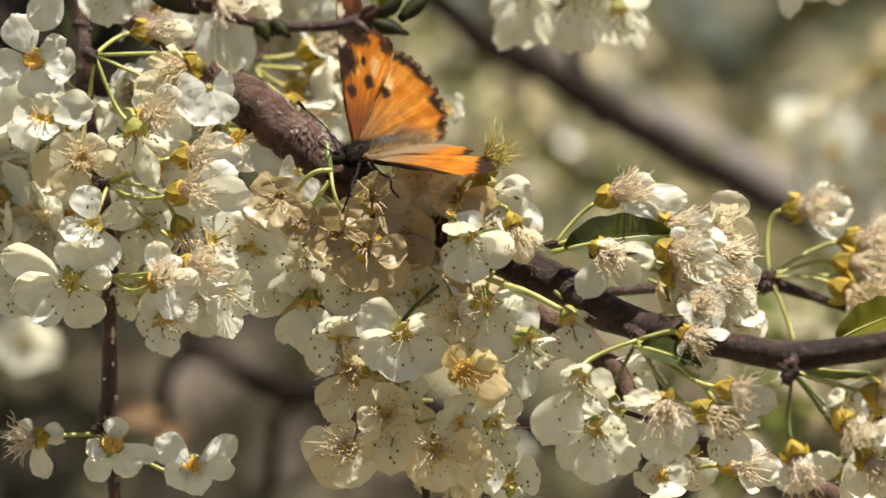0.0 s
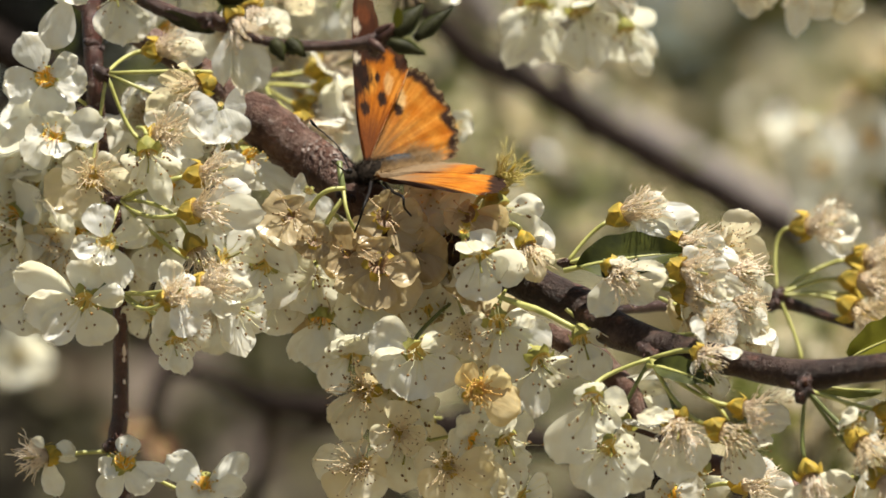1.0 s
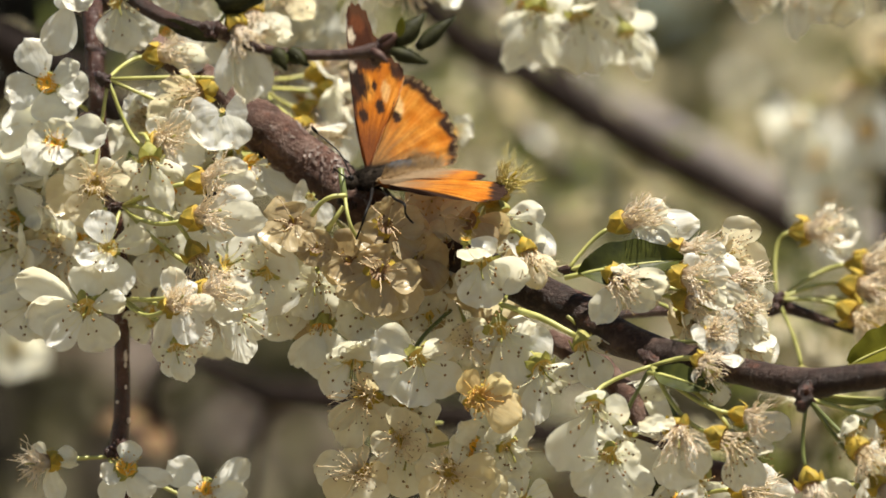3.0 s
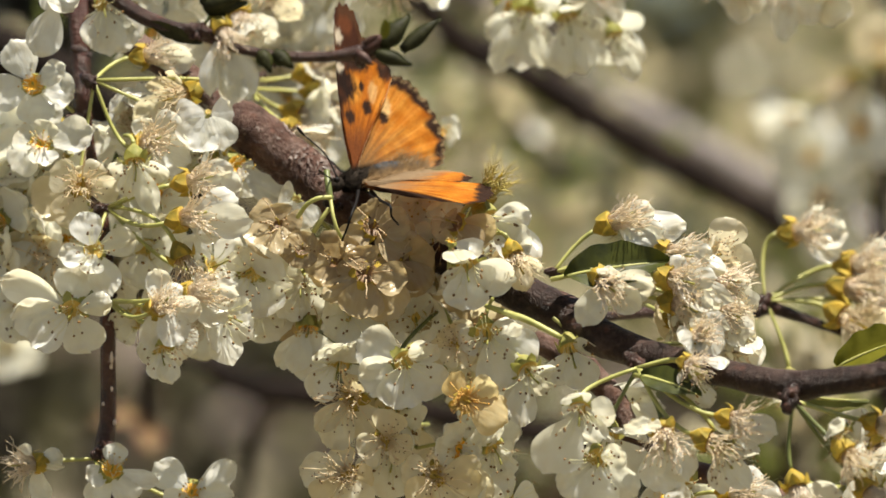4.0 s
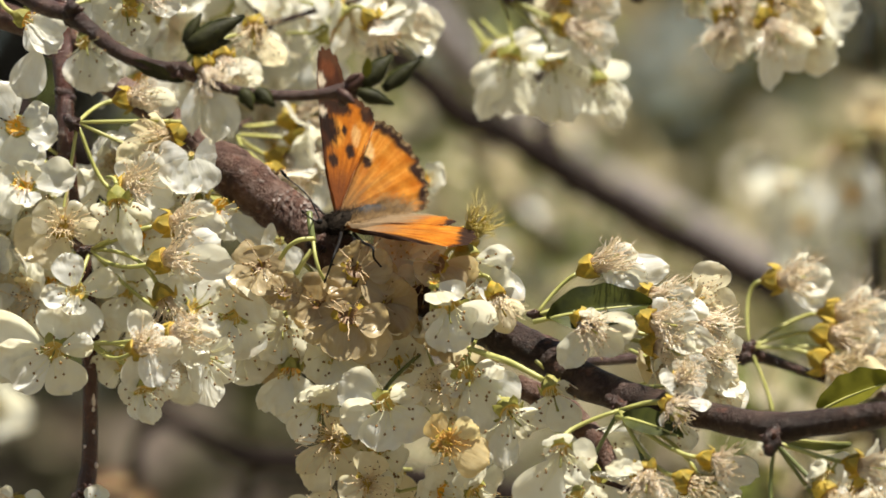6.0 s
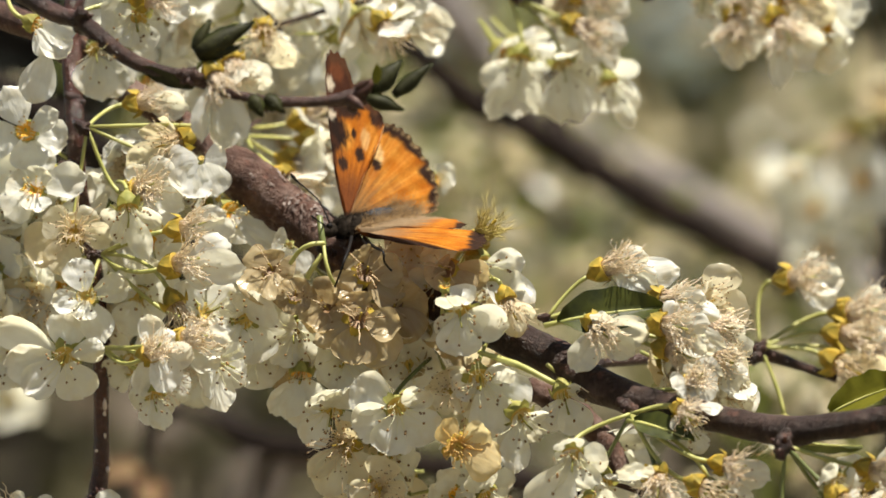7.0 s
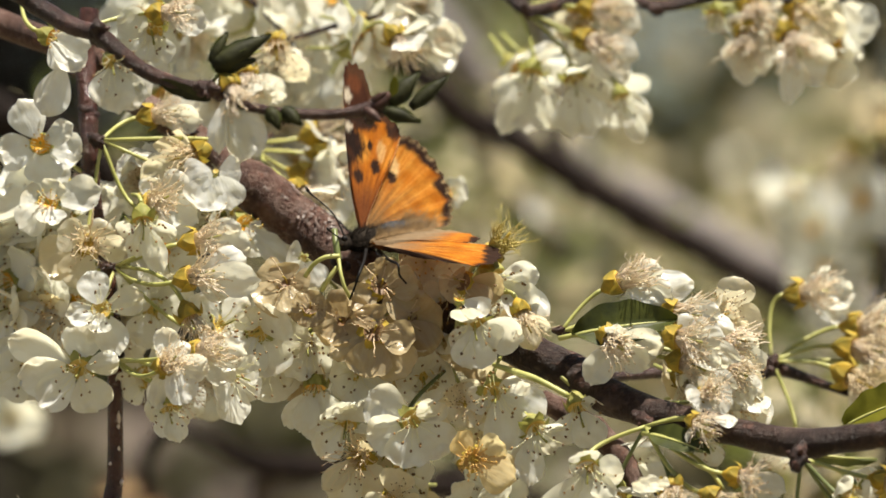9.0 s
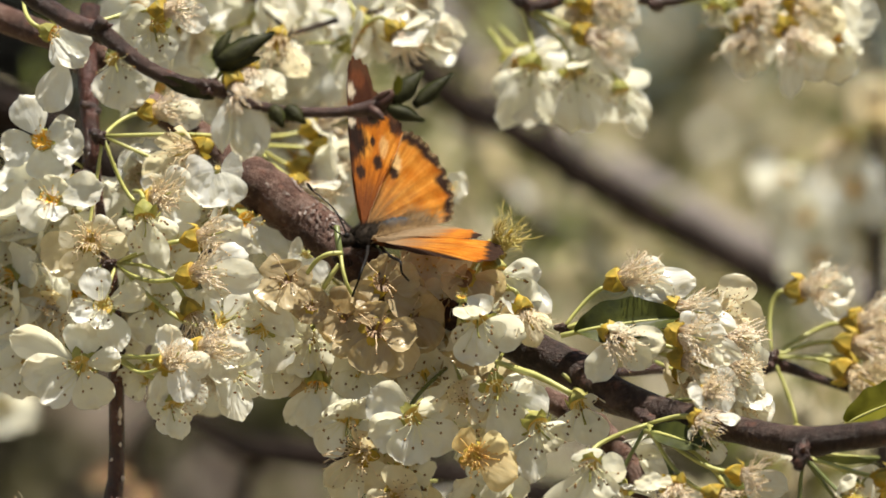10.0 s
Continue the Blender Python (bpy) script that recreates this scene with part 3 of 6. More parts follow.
flower(bough, (-0.0278, -0.0280, 1.3964), (-0.0413, -0.0340, 1.3954), -12, -6, "dots", 1, tips=((-3.1, -3.5, 4.7, 6.5), (6.8, -5.5, 3.5, 8.5), (3.7, 0.0, -10.1, 9.0), (-3.1, 0.0, -10.1, 9.0), (11.7, 0.0, -2.7, 8.0),))
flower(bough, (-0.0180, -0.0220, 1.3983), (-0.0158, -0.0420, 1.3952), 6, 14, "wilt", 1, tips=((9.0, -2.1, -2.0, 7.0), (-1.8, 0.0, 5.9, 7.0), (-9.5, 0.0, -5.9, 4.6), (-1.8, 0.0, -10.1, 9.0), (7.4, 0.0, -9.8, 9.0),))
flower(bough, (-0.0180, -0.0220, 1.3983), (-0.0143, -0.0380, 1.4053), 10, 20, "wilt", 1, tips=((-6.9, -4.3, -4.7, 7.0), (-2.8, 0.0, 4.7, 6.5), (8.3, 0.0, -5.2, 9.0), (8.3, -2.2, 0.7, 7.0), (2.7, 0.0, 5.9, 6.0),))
flower(bough, (-0.0180, -0.0220, 1.3983), (0.0007, -0.0300, 1.4026), 15, -20, "dots", 1, tips=((-7.4, -5.6, -1.2, 9.0), (-3.5, 0.0, -12.4, 8.5), (-6.8, 0.0, 8.7, 8.0), (1.2, -3.4, 8.7, 7.5),))
flower(bough, (-0.0180, -0.0220, 1.3983), (-0.0048, -0.0300, 1.4105), 0, -10, "fresh", 0.95, tips=((-5.8, -3.3, -1.5, 8.0), (3.1, 0.0, -4.5, 8.0), (6.8, -2.9, 0.5, 6.5), (-1.2, -3.5, 3.2, 6.0),))
flower(bough, (-0.0180, -0.0220, 1.3983), (-0.0315, -0.0300, 1.4113), 0, -5, "dots", 0.35, tips=((-2.2, 0.0, -4.7, 5.5), (3.2, 0.0, -6.4, 6.5), (-3.7, 0.0, 1.0, 6.0),))
flower(bough, (-0.0278, -0.0280, 1.3964), (-0.0302, -0.0320, 1.3927), -5, -30, "dots", 1, tips=((1.0, 2.0, -8.4, 8.5), (-5.2, 1.2, -7.4, 7.5), (5.9, 0.0, -5.6, 7.0), (6.2, -3.5, 1.2, 7.0),))
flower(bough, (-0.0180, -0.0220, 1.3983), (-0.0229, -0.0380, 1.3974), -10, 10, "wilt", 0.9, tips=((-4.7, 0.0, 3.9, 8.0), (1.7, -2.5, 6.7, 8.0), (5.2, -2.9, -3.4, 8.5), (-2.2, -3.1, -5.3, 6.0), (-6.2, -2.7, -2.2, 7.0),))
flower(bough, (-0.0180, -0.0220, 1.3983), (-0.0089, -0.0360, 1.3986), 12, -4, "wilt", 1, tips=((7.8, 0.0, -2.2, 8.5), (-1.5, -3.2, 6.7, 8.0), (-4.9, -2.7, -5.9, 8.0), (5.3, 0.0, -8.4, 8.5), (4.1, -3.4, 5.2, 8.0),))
flower(bough, (-0.0278, -0.0280, 1.3964), (-0.0193, -0.0340, 1.3868), 0, -14, "dots", 1, tips=((-6.5, -3.3, -1.5, 8.0), (1.5, -3.5, 5.9, 8.0), (7.7, -2.6, -1.5, 8.5), (-2.2, 0.0, -7.7, 8.5), (4.6, -1.5, -7.7, 8.0),))
flower(bough, (-0.0278, -0.0280, 1.3964), (-0.0052, -0.0300, 1.3852), 5, -20, "dots", 1, tips=((-5.2, 0.0, -3.7, 8.5), (4.7, 0.0, -3.7, 8.5), (-2.7, -6.5, 6.2, 8.0), (6.0, -3.4, 2.5, 8.0),))
flower(bough, (-0.0278, -0.0280, 1.3964), (-0.0391, -0.0260, 1.3877), -10, -20, "dots", 1, tips=((-5.0, 0.0, -6.2, 8.5), (3.7, 0.0, -7.5, 9.0), (6.2, -3.5, 0.0, 8.0),))
flower(bough, (0.0020, -0.0340, 1.3958), (0.0034, -0.0440, 1.4060), -30, 10, "wilt", 0.85, tips=((-4.9, 0.0, -2.5, 6.0), (9.1, 0.0, -2.0, 6.5), (5.6, -1.7, -5.4, 5.5), (-2.1, 0.0, 1.7, 5.0),))
flower(bough, (0.0020, -0.0340, 1.3958), (0.0027, -0.0500, 1.4021), 10, 60, "fresh", 0.4, tips=((6.8, 0.0, -2.4, 4.4),))
flower(bough, (0.0020, -0.0340, 1.3958), (0.0103, -0.0400, 1.4070), 50, -36, "dots", 1.05, tips=((11.6, 0.0, -9.6, 7.0), (9.3, 0.0, -7.6, 7.5), (9.8, 0.7, 0.5, 6.5), (7.4, 5.6, -3.4, 6.0),))
flower(bough, (0.0020, -0.0340, 1.3958), (0.0061, -0.0480, 1.3969), 0, -38, "dots", 1.05, tips=((-5.4, 0.0, -4.9, 4.6), (-0.5, 0.0, -10.0, 9.0), (10.7, 0.0, -3.2, 8.2), (4.6, 0.0, -5.1, 8.0), (-3.2, -7.0, 3.2, 6.0),))
flower(bough, (0.0020, -0.0340, 1.3958), (0.0162, -0.0440, 1.3994), 45, -60, "old", 0.85, tips=((2.7, 0.0, -8.3, 4.8), (5.4, 3.9, -4.4, 5.0),))
flower(bough, (0.0020, -0.0340, 1.3958), (0.0102, -0.0300, 1.4128), 50, 42, "brush", 1, 0)
flower(bough, (-0.0263, -0.0300, 1.3902), (-0.0288, -0.0300, 1.3832), -8, -70, "fresh", 0.95, tips=((-6.9, 0.0, -8.9, 6.0), (-0.2, 0.0, -12.3, 6.6), (5.7, 0.0, -8.6, 6.0), (-3.7, 0.0, -10.1, 5.0),))
flower(bough, (-0.0179, -0.0300, 1.3852), (-0.0220, -0.0360, 1.3754), -10, -46, "dots", 1, tips=((4.4, 2.0, -3.5, 4.0), (-6.2, 0.0, -7.4, 7.0), (-2.6, -7.0, 4.3, 7.5), (4.2, -6.8, 4.9, 7.0),))
flower(bough, (0.0007, -0.0300, 1.3877), (-0.0073, -0.0460, 1.3761), 12, -18, "dots", 1.05, tips=((6.8, -3.0, 3.9, 6.8), (-10.5, 0.0, 5.1, 9.0), (-10.3, 0.0, -3.9, 9.0), (-2.2, 0.0, -10.5, 8.6), (8.3, 0.0, -6.8, 8.0),), stalk=STALK_SHADED)
flower(bough, (-0.0102, -0.0300, 1.3728), (-0.0094, -0.0340, 1.3653), -4, -50, "dots", 1.05, tips=((-7.2, 2.4, -4.7, 8.5), (4.9, 0.0, -4.2, 8.5), (-1.0, 0.0, -10.6, 8.5),), stalk=STALK_SHADED)
flower(bough, (0.0007, -0.0300, 1.3778), (0.0056, -0.0500, 1.3678), 20, -4, "gold", 1, tips=((9.3, 0.0, -4.8, 8.5), (7.1, 0.0, 3.0, 7.0), (-3.7, -3.4, 5.5, 5.5),))
flower(bough, (0.0119, -0.0340, 1.3902), (0.0103, -0.0460, 1.3824), 5, -30, "dots", 1.05, tips=((-3.2, 1.9, -8.6, 8.0), (4.5, 0.0, -12.8, 9.5), (10.6, 0.0, -6.7, 9.0), (-5.9, 0.0, -3.1, 6.0), (7.6, -3.0, 1.8, 6.0),))
flower(bough, (0.0007, -0.0300, 1.3877), (0.0044, -0.0420, 1.3793), -10, 10, "old", 0.8, tips=((-3.7, -2.7, -3.7, 5.0), (3.7, -2.7, -3.7, 5.5), (-1.8, 0.0, 4.9, 5.5), (2.7, -2.8, 4.3, 5.0),))
flower(bough, (0.0149, -0.0360, 1.3816), (0.0190, -0.0480, 1.3745), 35, -40, "dots", 1, tips=((-1.2, 0.0, -12.8, 6.5), (3.4, 6.3, -6.1, 6.5), (5.5, 3.5, -1.2, 6.0), (-3.1, 2.4, -8.5, 6.0),))
flower(bough, (0.0247, -0.0400, 1.3854), (0.0284, -0.0420, 1.3790), 20, -55, "dots", 1, tips=((-3.3, 1.9, -8.6, 6.4), (4.1, 0.0, -9.1, 7.0), (5.8, -3.5, 0.2, 6.5),))
flower(bough, (-0.0104, -0.0300, 1.3722), (-0.0190, -0.0360, 1.3680), -22, 0, "old", 1, tips=((-8.1, 0.0, -7.2, 4.8), (-5.6, 0.0, -11.1, 7.0), (3.7, -0.3, -8.6, 8.0), (1.2, -3.5, 4.9, 6.0),))
flower(bough, (-0.0104, -0.0300, 1.3679), (-0.0116, -0.0400, 1.3589), 5, -12, "old", 0.85, tips=((-6.1, -2.0, -3.1, 7.0), (5.5, 0.0, -3.1, 7.0), (1.2, -4.1, 6.8, 7.0),))
flower(bough, (-0.0049, -0.0220, 1.3546), (-0.0200, -0.0360, 1.3510), -14, 4, "old", 1, tips=((-10.7, 0.0, 1.2, 7.5), (-2.7, 0.0, 6.4, 6.5), (-6.4, 0.0, -7.6, 9.0), (2.2, -3.9, -8.3, 9.0), (5.7, -3.5, -1.5, 7.0),))
flower(bough, (-0.0049, -0.0220, 1.3564), (-0.0104, -0.0300, 1.3555), 0, -40, "dots", 1.1, tips=((-6.0, 2.9, -6.2, 9.0), (4.3, 4.1, -8.4, 9.0), (-1.2, 0.0, -10.5, 9.0),))
flower(bough, (-0.0049, -0.0220, 1.3546), (-0.0011, -0.0400, 1.3512), 6, 0, "old", 1, tips=((-7.4, -2.8, 1.5, 6.5), (12.9, 0.0, -5.7, 9.0), (10.7, 0.0, 1.0, 7.0), (1.2, 0.0, -9.5, 7.5), (-5.5, -4.1, -6.4, 7.5),))
flower(bough, (-0.0049, -0.0220, 1.3564), (0.0042, -0.0380, 1.3568), 20, -10, "fresh", 0.9, tips=((3.9, 0.0, -2.5, 5.0), (-2.2, -5.8, 5.8, 6.0), (5.2, 0.0, 0.2, 5.5), (-5.3, -3.3, -1.0, 6.0),))
flower(bough, (0.0150, -0.0300, 1.3666), (0.0119, -0.0340, 1.3569), 30, -40, "dots", 0.95, tips=((3.1, 4.9, -6.8, 6.0), (-1.2, 1.8, -8.7, 7.0), (4.3, 0.0, -1.2, 6.0), (-2.5, -6.5, 5.6, 7.0),))
flower(bough, (-0.0049, -0.0220, 1.3477), (0.0150, -0.0340, 1.3445), 20, 20, "dots", 1, tips=((-3.1, 0.0, 7.4, 7.0), (6.8, 0.0, 1.2, 8.0), (-6.8, -6.4, 1.2, 7.0),))

# blossom on the knots further out
flower(bough, (0.0247, -0.0420, 1.3952), (0.0351, -0.0500, 1.3938), 35, -30, "fan", 0.95, tips=((-4.4, 0.0, -10.2, 7.0), (11.7, 0.0, -2.0, 7.4), (8.3, 0.0, -6.8, 6.0), (2.2, -3.5, 2.7, 5.0),))
flower(bough, (0.0247, -0.0420, 1.3952), (0.0373, -0.0420, 1.4060), 70, 24, "fan", 1.05, tips=((16.4, 0.0, -1.2, 7.0), (11.5, 0.0, -4.7, 7.0), (9.5, 1.4, 2.5, 6.0),))
flower(bough, (0.0247, -0.0420, 1.3952), (0.0496, -0.0420, 1.3994), 66, -8, "fan", 1.05, tips=((12.7, -1.4, -4.0, 4.6), (9.7, -1.6, -0.0, 4.3), (7.4, 1.3, -1.3, 4.3), (5.5, -0.0, 2.7, 4.0), (6.6, 2.1, -7.8, 4.0), (3.5, 0.8, -1.8, 3.7)))
flower(bough, (0.0247, -0.0420, 1.3952), (0.0500, -0.0500, 1.3940), 56, -10, "fan", 1.05, tips=((5.0, 1.4, 2.0, 4.3), (2.7, 0.4, 4.9, 4.0), (13.5, -0.1, -4.8, 4.6), (9.9, -1.8, 0.2, 4.3), (9.0, -2.3, -6.7, 4.3), (6.7, -1.1, -0.5, 4.0)))
flower(bough, (0.0247, -0.0420, 1.3952), (0.0508, -0.0480, 1.3886), 62, -14, "fan", 1, tips=((12.0, -0.2, -5.5, 4.6), (7.5, -2.4, -0.2, 4.3), (7.2, -0.8, -7.1, 4.3), (4.8, -0.9, -1.6, 4.0), (10.3, -2.3, -0.1, 4.0), (8.1, -2.1, 3.9, 3.7)))
flower(bough, (0.0247, -0.0420, 1.3952), (0.0600, -0.0360, 1.3944), 66, -16, "fan", 1.05, tips=((8.9, -0.4, -7.6, 4.6), (7.1, -2.3, -2.3, 4.3), (8.2, 4.2, -2.6, 4.3), (5.7, 2.7, 0.5, 4.0), (6.4, -2.5, -11.6, 4.6), (4.7, -1.0, -5.0, 4.3)))
flower(bough, (0.0247, -0.0420, 1.3952), (0.0564, -0.0320, 1.3989), 60, 0, "old", 0.95, tips=((5.3, 3.5, 0.9, 4.3), (3.2, 2.4, 2.9, 4.0), (9.8, -0.8, -3.7, 4.6), (7.7, -1.3, 1.1, 4.3)))
flower(bough, (0.0247, -0.0420, 1.3952), (0.0604, -0.0400, 1.3872), 60, -20, "fan", 0.95, tips=((5.9, -0.2, -8.1, 4.6), (3.6, -0.5, -2.6, 4.3), (8.1, -0.4, -5.6, 4.6), (6.4, -0.8, 0.7, 4.3), (2.4, 2.3, -9.4, 4.3), (1.2, 0.7, -3.1, 4.0)))
flower(bough, (0.0446, -0.0500, 1.3800), (0.0553, -0.0560, 1.3817), 34, 18, "fan", 0.85, tips=((-4.1, -6.7, -1.2, 5.6), (6.1, 0.0, -1.7, 6.0), (1.2, 0.0, 3.9, 5.0), (-0.2, -3.3, -4.4, 5.0),))
flower(bough, (0.0425, -0.0580, 1.3749), (0.0531, -0.0640, 1.3760), 40, -12, "fan", 0.75, tips=((-0.4, 0.0, -5.1, 4.4), (4.5, 2.6, -1.8, 4.6),))
flower(bough, (0.0425, -0.0580, 1.3749), (0.0549, -0.0640, 1.3727), 40, -50, "dots", 0.75, tips=((2.9, 1.5, -6.3, 4.6), (-0.2, 4.6, -5.3, 3.6),))
flower(bough, (0.0425, -0.0580, 1.3749), (0.0301, -0.0640, 1.3662), -4, -34, "dots", 1, tips=((-1.2, -3.5, 3.6, 6.0), (7.7, -3.1, -1.2, 6.4), (3.9, 2.9, -7.2, 7.5), (-7.9, 0.0, -13.7, 10.0), (-3.1, 0.0, -2.2, 5.0),))
flower(bough, (0.0425, -0.0580, 1.3749), (0.0340, -0.0620, 1.3557), 2, -16, "dots", 1, tips=((6.0, -3.5, 1.2, 5.6), (-0.5, 0.0, -11.7, 8.6), (-8.0, 0.0, -7.7, 7.4), (7.7, 0.0, -8.7, 7.0),), stalk=STALK_SHADED)
flower(bough, (0.0425, -0.0580, 1.3749), (0.0478, -0.0660, 1.3614), 6, -40, "fan", 1, tips=((-8.4, -3.7, 1.9, 4.8), (0.0, 0.0, -13.2, 10.0), (6.7, 2.4, -4.6, 5.0), (5.2, 0.0, -10.6, 7.0), (-4.4, -7.0, 2.0, 4.0),), stalk=STALK_SHADED)
flower(bough, (0.0425, -0.0580, 1.3749), (0.0573, -0.0680, 1.3599), 72, -18, "spent", 1, 0)
flower(bough, (0.0425, -0.0580, 1.3749), (0.0602, -0.0660, 1.3581), 60, -64, "dots", 0.95, tips=((0.0, 0.0, -9.9, 5.4), (6.0, 0.0, -8.7, 5.6), (7.8, 4.2, -1.2, 6.0),))
flower(bough, (0.0425, -0.0580, 1.3749), (0.0619, -0.0680, 1.3646), 74, -8, "fan", 0.85, tips=((10.1, 0.0, -3.6, 5.5), (6.0, 0.0, -5.9, 5.5),))
flower(bough, (0.0748, -0.0760, 1.3685), (0.0754, -0.0780, 1.3504), 30, -60, "fan", 1, tips=((5.0, 6.2, -5.0, 7.0), (9.8, 0.0, -1.7, 7.5), (-2.1, 5.4, -7.4, 7.0),), stalk=STALK_SHADED)
flower(bough, (0.0748, -0.0760, 1.3685), (0.0856, -0.0800, 1.3576), 55, -38, "spent", 1, 0, stalk=STALK_SHADED)
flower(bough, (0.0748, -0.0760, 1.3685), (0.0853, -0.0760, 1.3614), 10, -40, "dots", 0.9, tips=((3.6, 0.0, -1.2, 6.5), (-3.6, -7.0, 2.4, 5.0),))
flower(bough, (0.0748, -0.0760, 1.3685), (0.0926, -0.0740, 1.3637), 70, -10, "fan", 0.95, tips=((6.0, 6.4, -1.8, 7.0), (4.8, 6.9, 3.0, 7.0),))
flower(bough, (0.0748, -0.0760, 1.3685), (0.0908, -0.0740, 1.3494), 50, -35, "fan", 0.95, tips=((-1.8, 2.0, -7.8, 7.0), (5.4, 2.8, -6.6, 7.0),), stalk=STALK_SHADED)
flower(bough, (0.0472, -0.0300, 1.3431), (0.0476, -0.0420, 1.3451), -5, 34, "fresh", 0.95, tips=((6.9, -2.6, 2.5, 6.5), (-5.2, -3.5, -2.1, 6.0), (2.2, -7.0, -4.5, 7.0), (-2.7, 0.0, 3.4, 5.0),))
flower(bough, (0.0472, -0.0300, 1.3431), (0.0634, -0.0400, 1.3475), 60, 0, "fan", 0.95, tips=((11.1, 0.0, -1.5, 6.5), (7.4, 3.7, 3.4, 6.0), (5.5, 5.3, -4.5, 6.0),))
flower(bough, (0.0472, -0.0300, 1.3431), (0.0532, -0.0360, 1.3495), 10, -20, "dots", 0.95, tips=((5.6, 0.0, -6.2, 8.0), (-3.1, 0.0, -8.0, 8.0),))
# the farther spur
flower(bough, (-0.0018, 0.0340, 1.4234), (0.0003, 0.0300, 1.4272), 60, 0, "fresh", 0.6, tips=((3.9, 3.6, 1.8, 5.0), (3.4, 2.2, -1.3, 5.0), (1.8, 0.0, 3.5, 4.5),))
flower(bough, (0.0738, 0.0180, 1.3885), (0.0807, 0.0200, 1.4043), 62, 6, "fan", 1.1, tips=((12.4, 0.0, -0.5, 7.0), (10.6, 0.0, -5.7, 7.0), (6.2, 6.8, 4.7, 6.0),))
flower(bough, (0.0738, 0.0180, 1.3885), (0.0941, 0.0220, 1.3968), 64, 4, "fan", 1.22, tips=((12.3, 0.0, -1.6, 7.5), (8.4, 5.6, 3.9, 7.0),))
flower(bough, (0.0738, 0.0180, 1.3885), (0.0923, 0.0180, 1.3916), 66, -6, "fan", 1.22, tips=((11.4, 0.0, -2.1, 7.5), (8.6, 6.3, 1.5, 6.5),))
flower(bough, (0.0738, 0.0180, 1.3885), (0.0910, 0.0140, 1.3852), 58, -24, "old", 1.2, tips=((6.7, 1.6, -7.7, 8.5), (14.4, 0.0, -4.1, 8.5), (9.0, 4.9, 1.4, 8.0),))
flower(bough, (0.0738, 0.0180, 1.3885), (0.1006, 0.0220, 1.3872), 60, -10, "fan", 1.2, tips=((9.1, 4.2, -2.6, 8.0), (7.8, 6.3, 2.6, 8.0), (3.9, 2.8, -7.8, 8.0),))
flower(bough, (0.0738, 0.0180, 1.3885), (0.0794, 0.0120, 1.3698), 20, -70, "dots", 0.95, tips=((-0.3, 6.9, -5.7, 6.0), (3.6, 6.9, -4.4, 6.0),))
filler(bough, 8, (-0.0380, -0.0240, 1.4000), (0.0040, -0.0160, 1.3860), ("dots", "old", "wilt"), (0, -10, 40, 30), 41)
filler(bough, 4, (-0.0368, -0.0180, 1.4001), (0.0146, -0.0100, 1.3850), ("dots", "wilt"), (0, -10, 50, 40), 3)
filler(bough, 8, (-0.0149, -0.0160, 1.3826), (0.0210, -0.0080, 1.3471), ("fresh", "dots", "dots", "old"), (0, -15, 50, 40), 31)
filler(bough, 3, (0.0267, -0.0320, 1.3679), (0.0698, -0.0160, 1.3474), ("fresh", "dots", "fan"), (20, -25, 50, 40), 4)
filler(bough, 7, (0.0503, -0.0300, 1.3989), (0.0633, -0.0200, 1.3801), ("old", "fan"), (40, 5, 40, 30), 5)
filler(bough, 6, (0.0809, -0.0540, 1.3576), (0.1000, -0.0440, 1.3438), ("fresh", "fan"), (20, -15, 50, 40), 6)

leaf("leaf", bough, (0.0270, -0.0490, 1.3952), (0.0500, -0.0460, 1.3985), 0.0100, (0.1, -0.8, 0.4), LEAF, 0.2, "folded dark green young leaf")
leaf("leaf", bough, (0.0430, -0.0600, 1.3741), (0.0557, -0.0680, 1.3699), 0.0062, (0.2, -0.8, 0.4), LEAF, 0.2, "dark green young leaf")
leaf("leaf", bough, (0.0742, -0.0640, 1.3688), (0.0913, -0.0680, 1.3675), 0.006, (0, -0.3, -0.9), LEAF, 0.15, "dark green young leaf")
part("petal", PETALS[3], bough, facing((0.0560, -0.0640, 1.3770), 0, 58, -0.2) @ Matrix.Scale(0.6, 4), "fallen petal caught on the bark")
leaf("leaf", bough, (0.0853, -0.0440, 1.3756), (0.1015, -0.0540, 1.3825), 0.010, (-0.2, -0.7, 0.6), LEAF_LIT, 0.2, "thin young leaf with sunlight put into its yellow-green")

# ---- hanging twig ----
twig = thing("plum_twig", (-0.0745, -0.0160, 1.3549), "thin hanging reddish-brown twig crowded with white plum blossom", "twig", "plum twigs")
tube("stem", spline([(-0.0800, -0.0100, 1.4670, 0.00227), (-0.0808, -0.0120, 1.4580, 0.00227), (-0.0803, -0.0140, 1.4491, 0.00226), (-0.0796, -0.0160, 1.4390, 0.00213), (-0.0793, -0.0160, 1.4302, 0.00201), (-0.0777, -0.0160, 1.4189, 0.00176), (-0.0754, -0.0160, 1.4077, 0.00176), (-0.0742, -0.0160, 1.3964, 0.00176), (-0.0738, -0.0160, 1.3851, 0.00176),
                     (-0.0737, -0.0160, 1.3738, 0.00176), (-0.0738, -0.0160, 1.3625, 0.00188), (-0.0745, -0.0160, 1.3562, 0.00213), (-0.0733, -0.0160, 1.3487, 0.00151), (-0.0725, -0.0160, 1.3386, 0.00138), (-0.0720, -0.0160, 1.3286, 0.00138)], 8), 12, TWIG_GLOSSY, twig, 0.08, 1.0, 260.0,
     "glossy reddish-brown bark with pale ring marks")
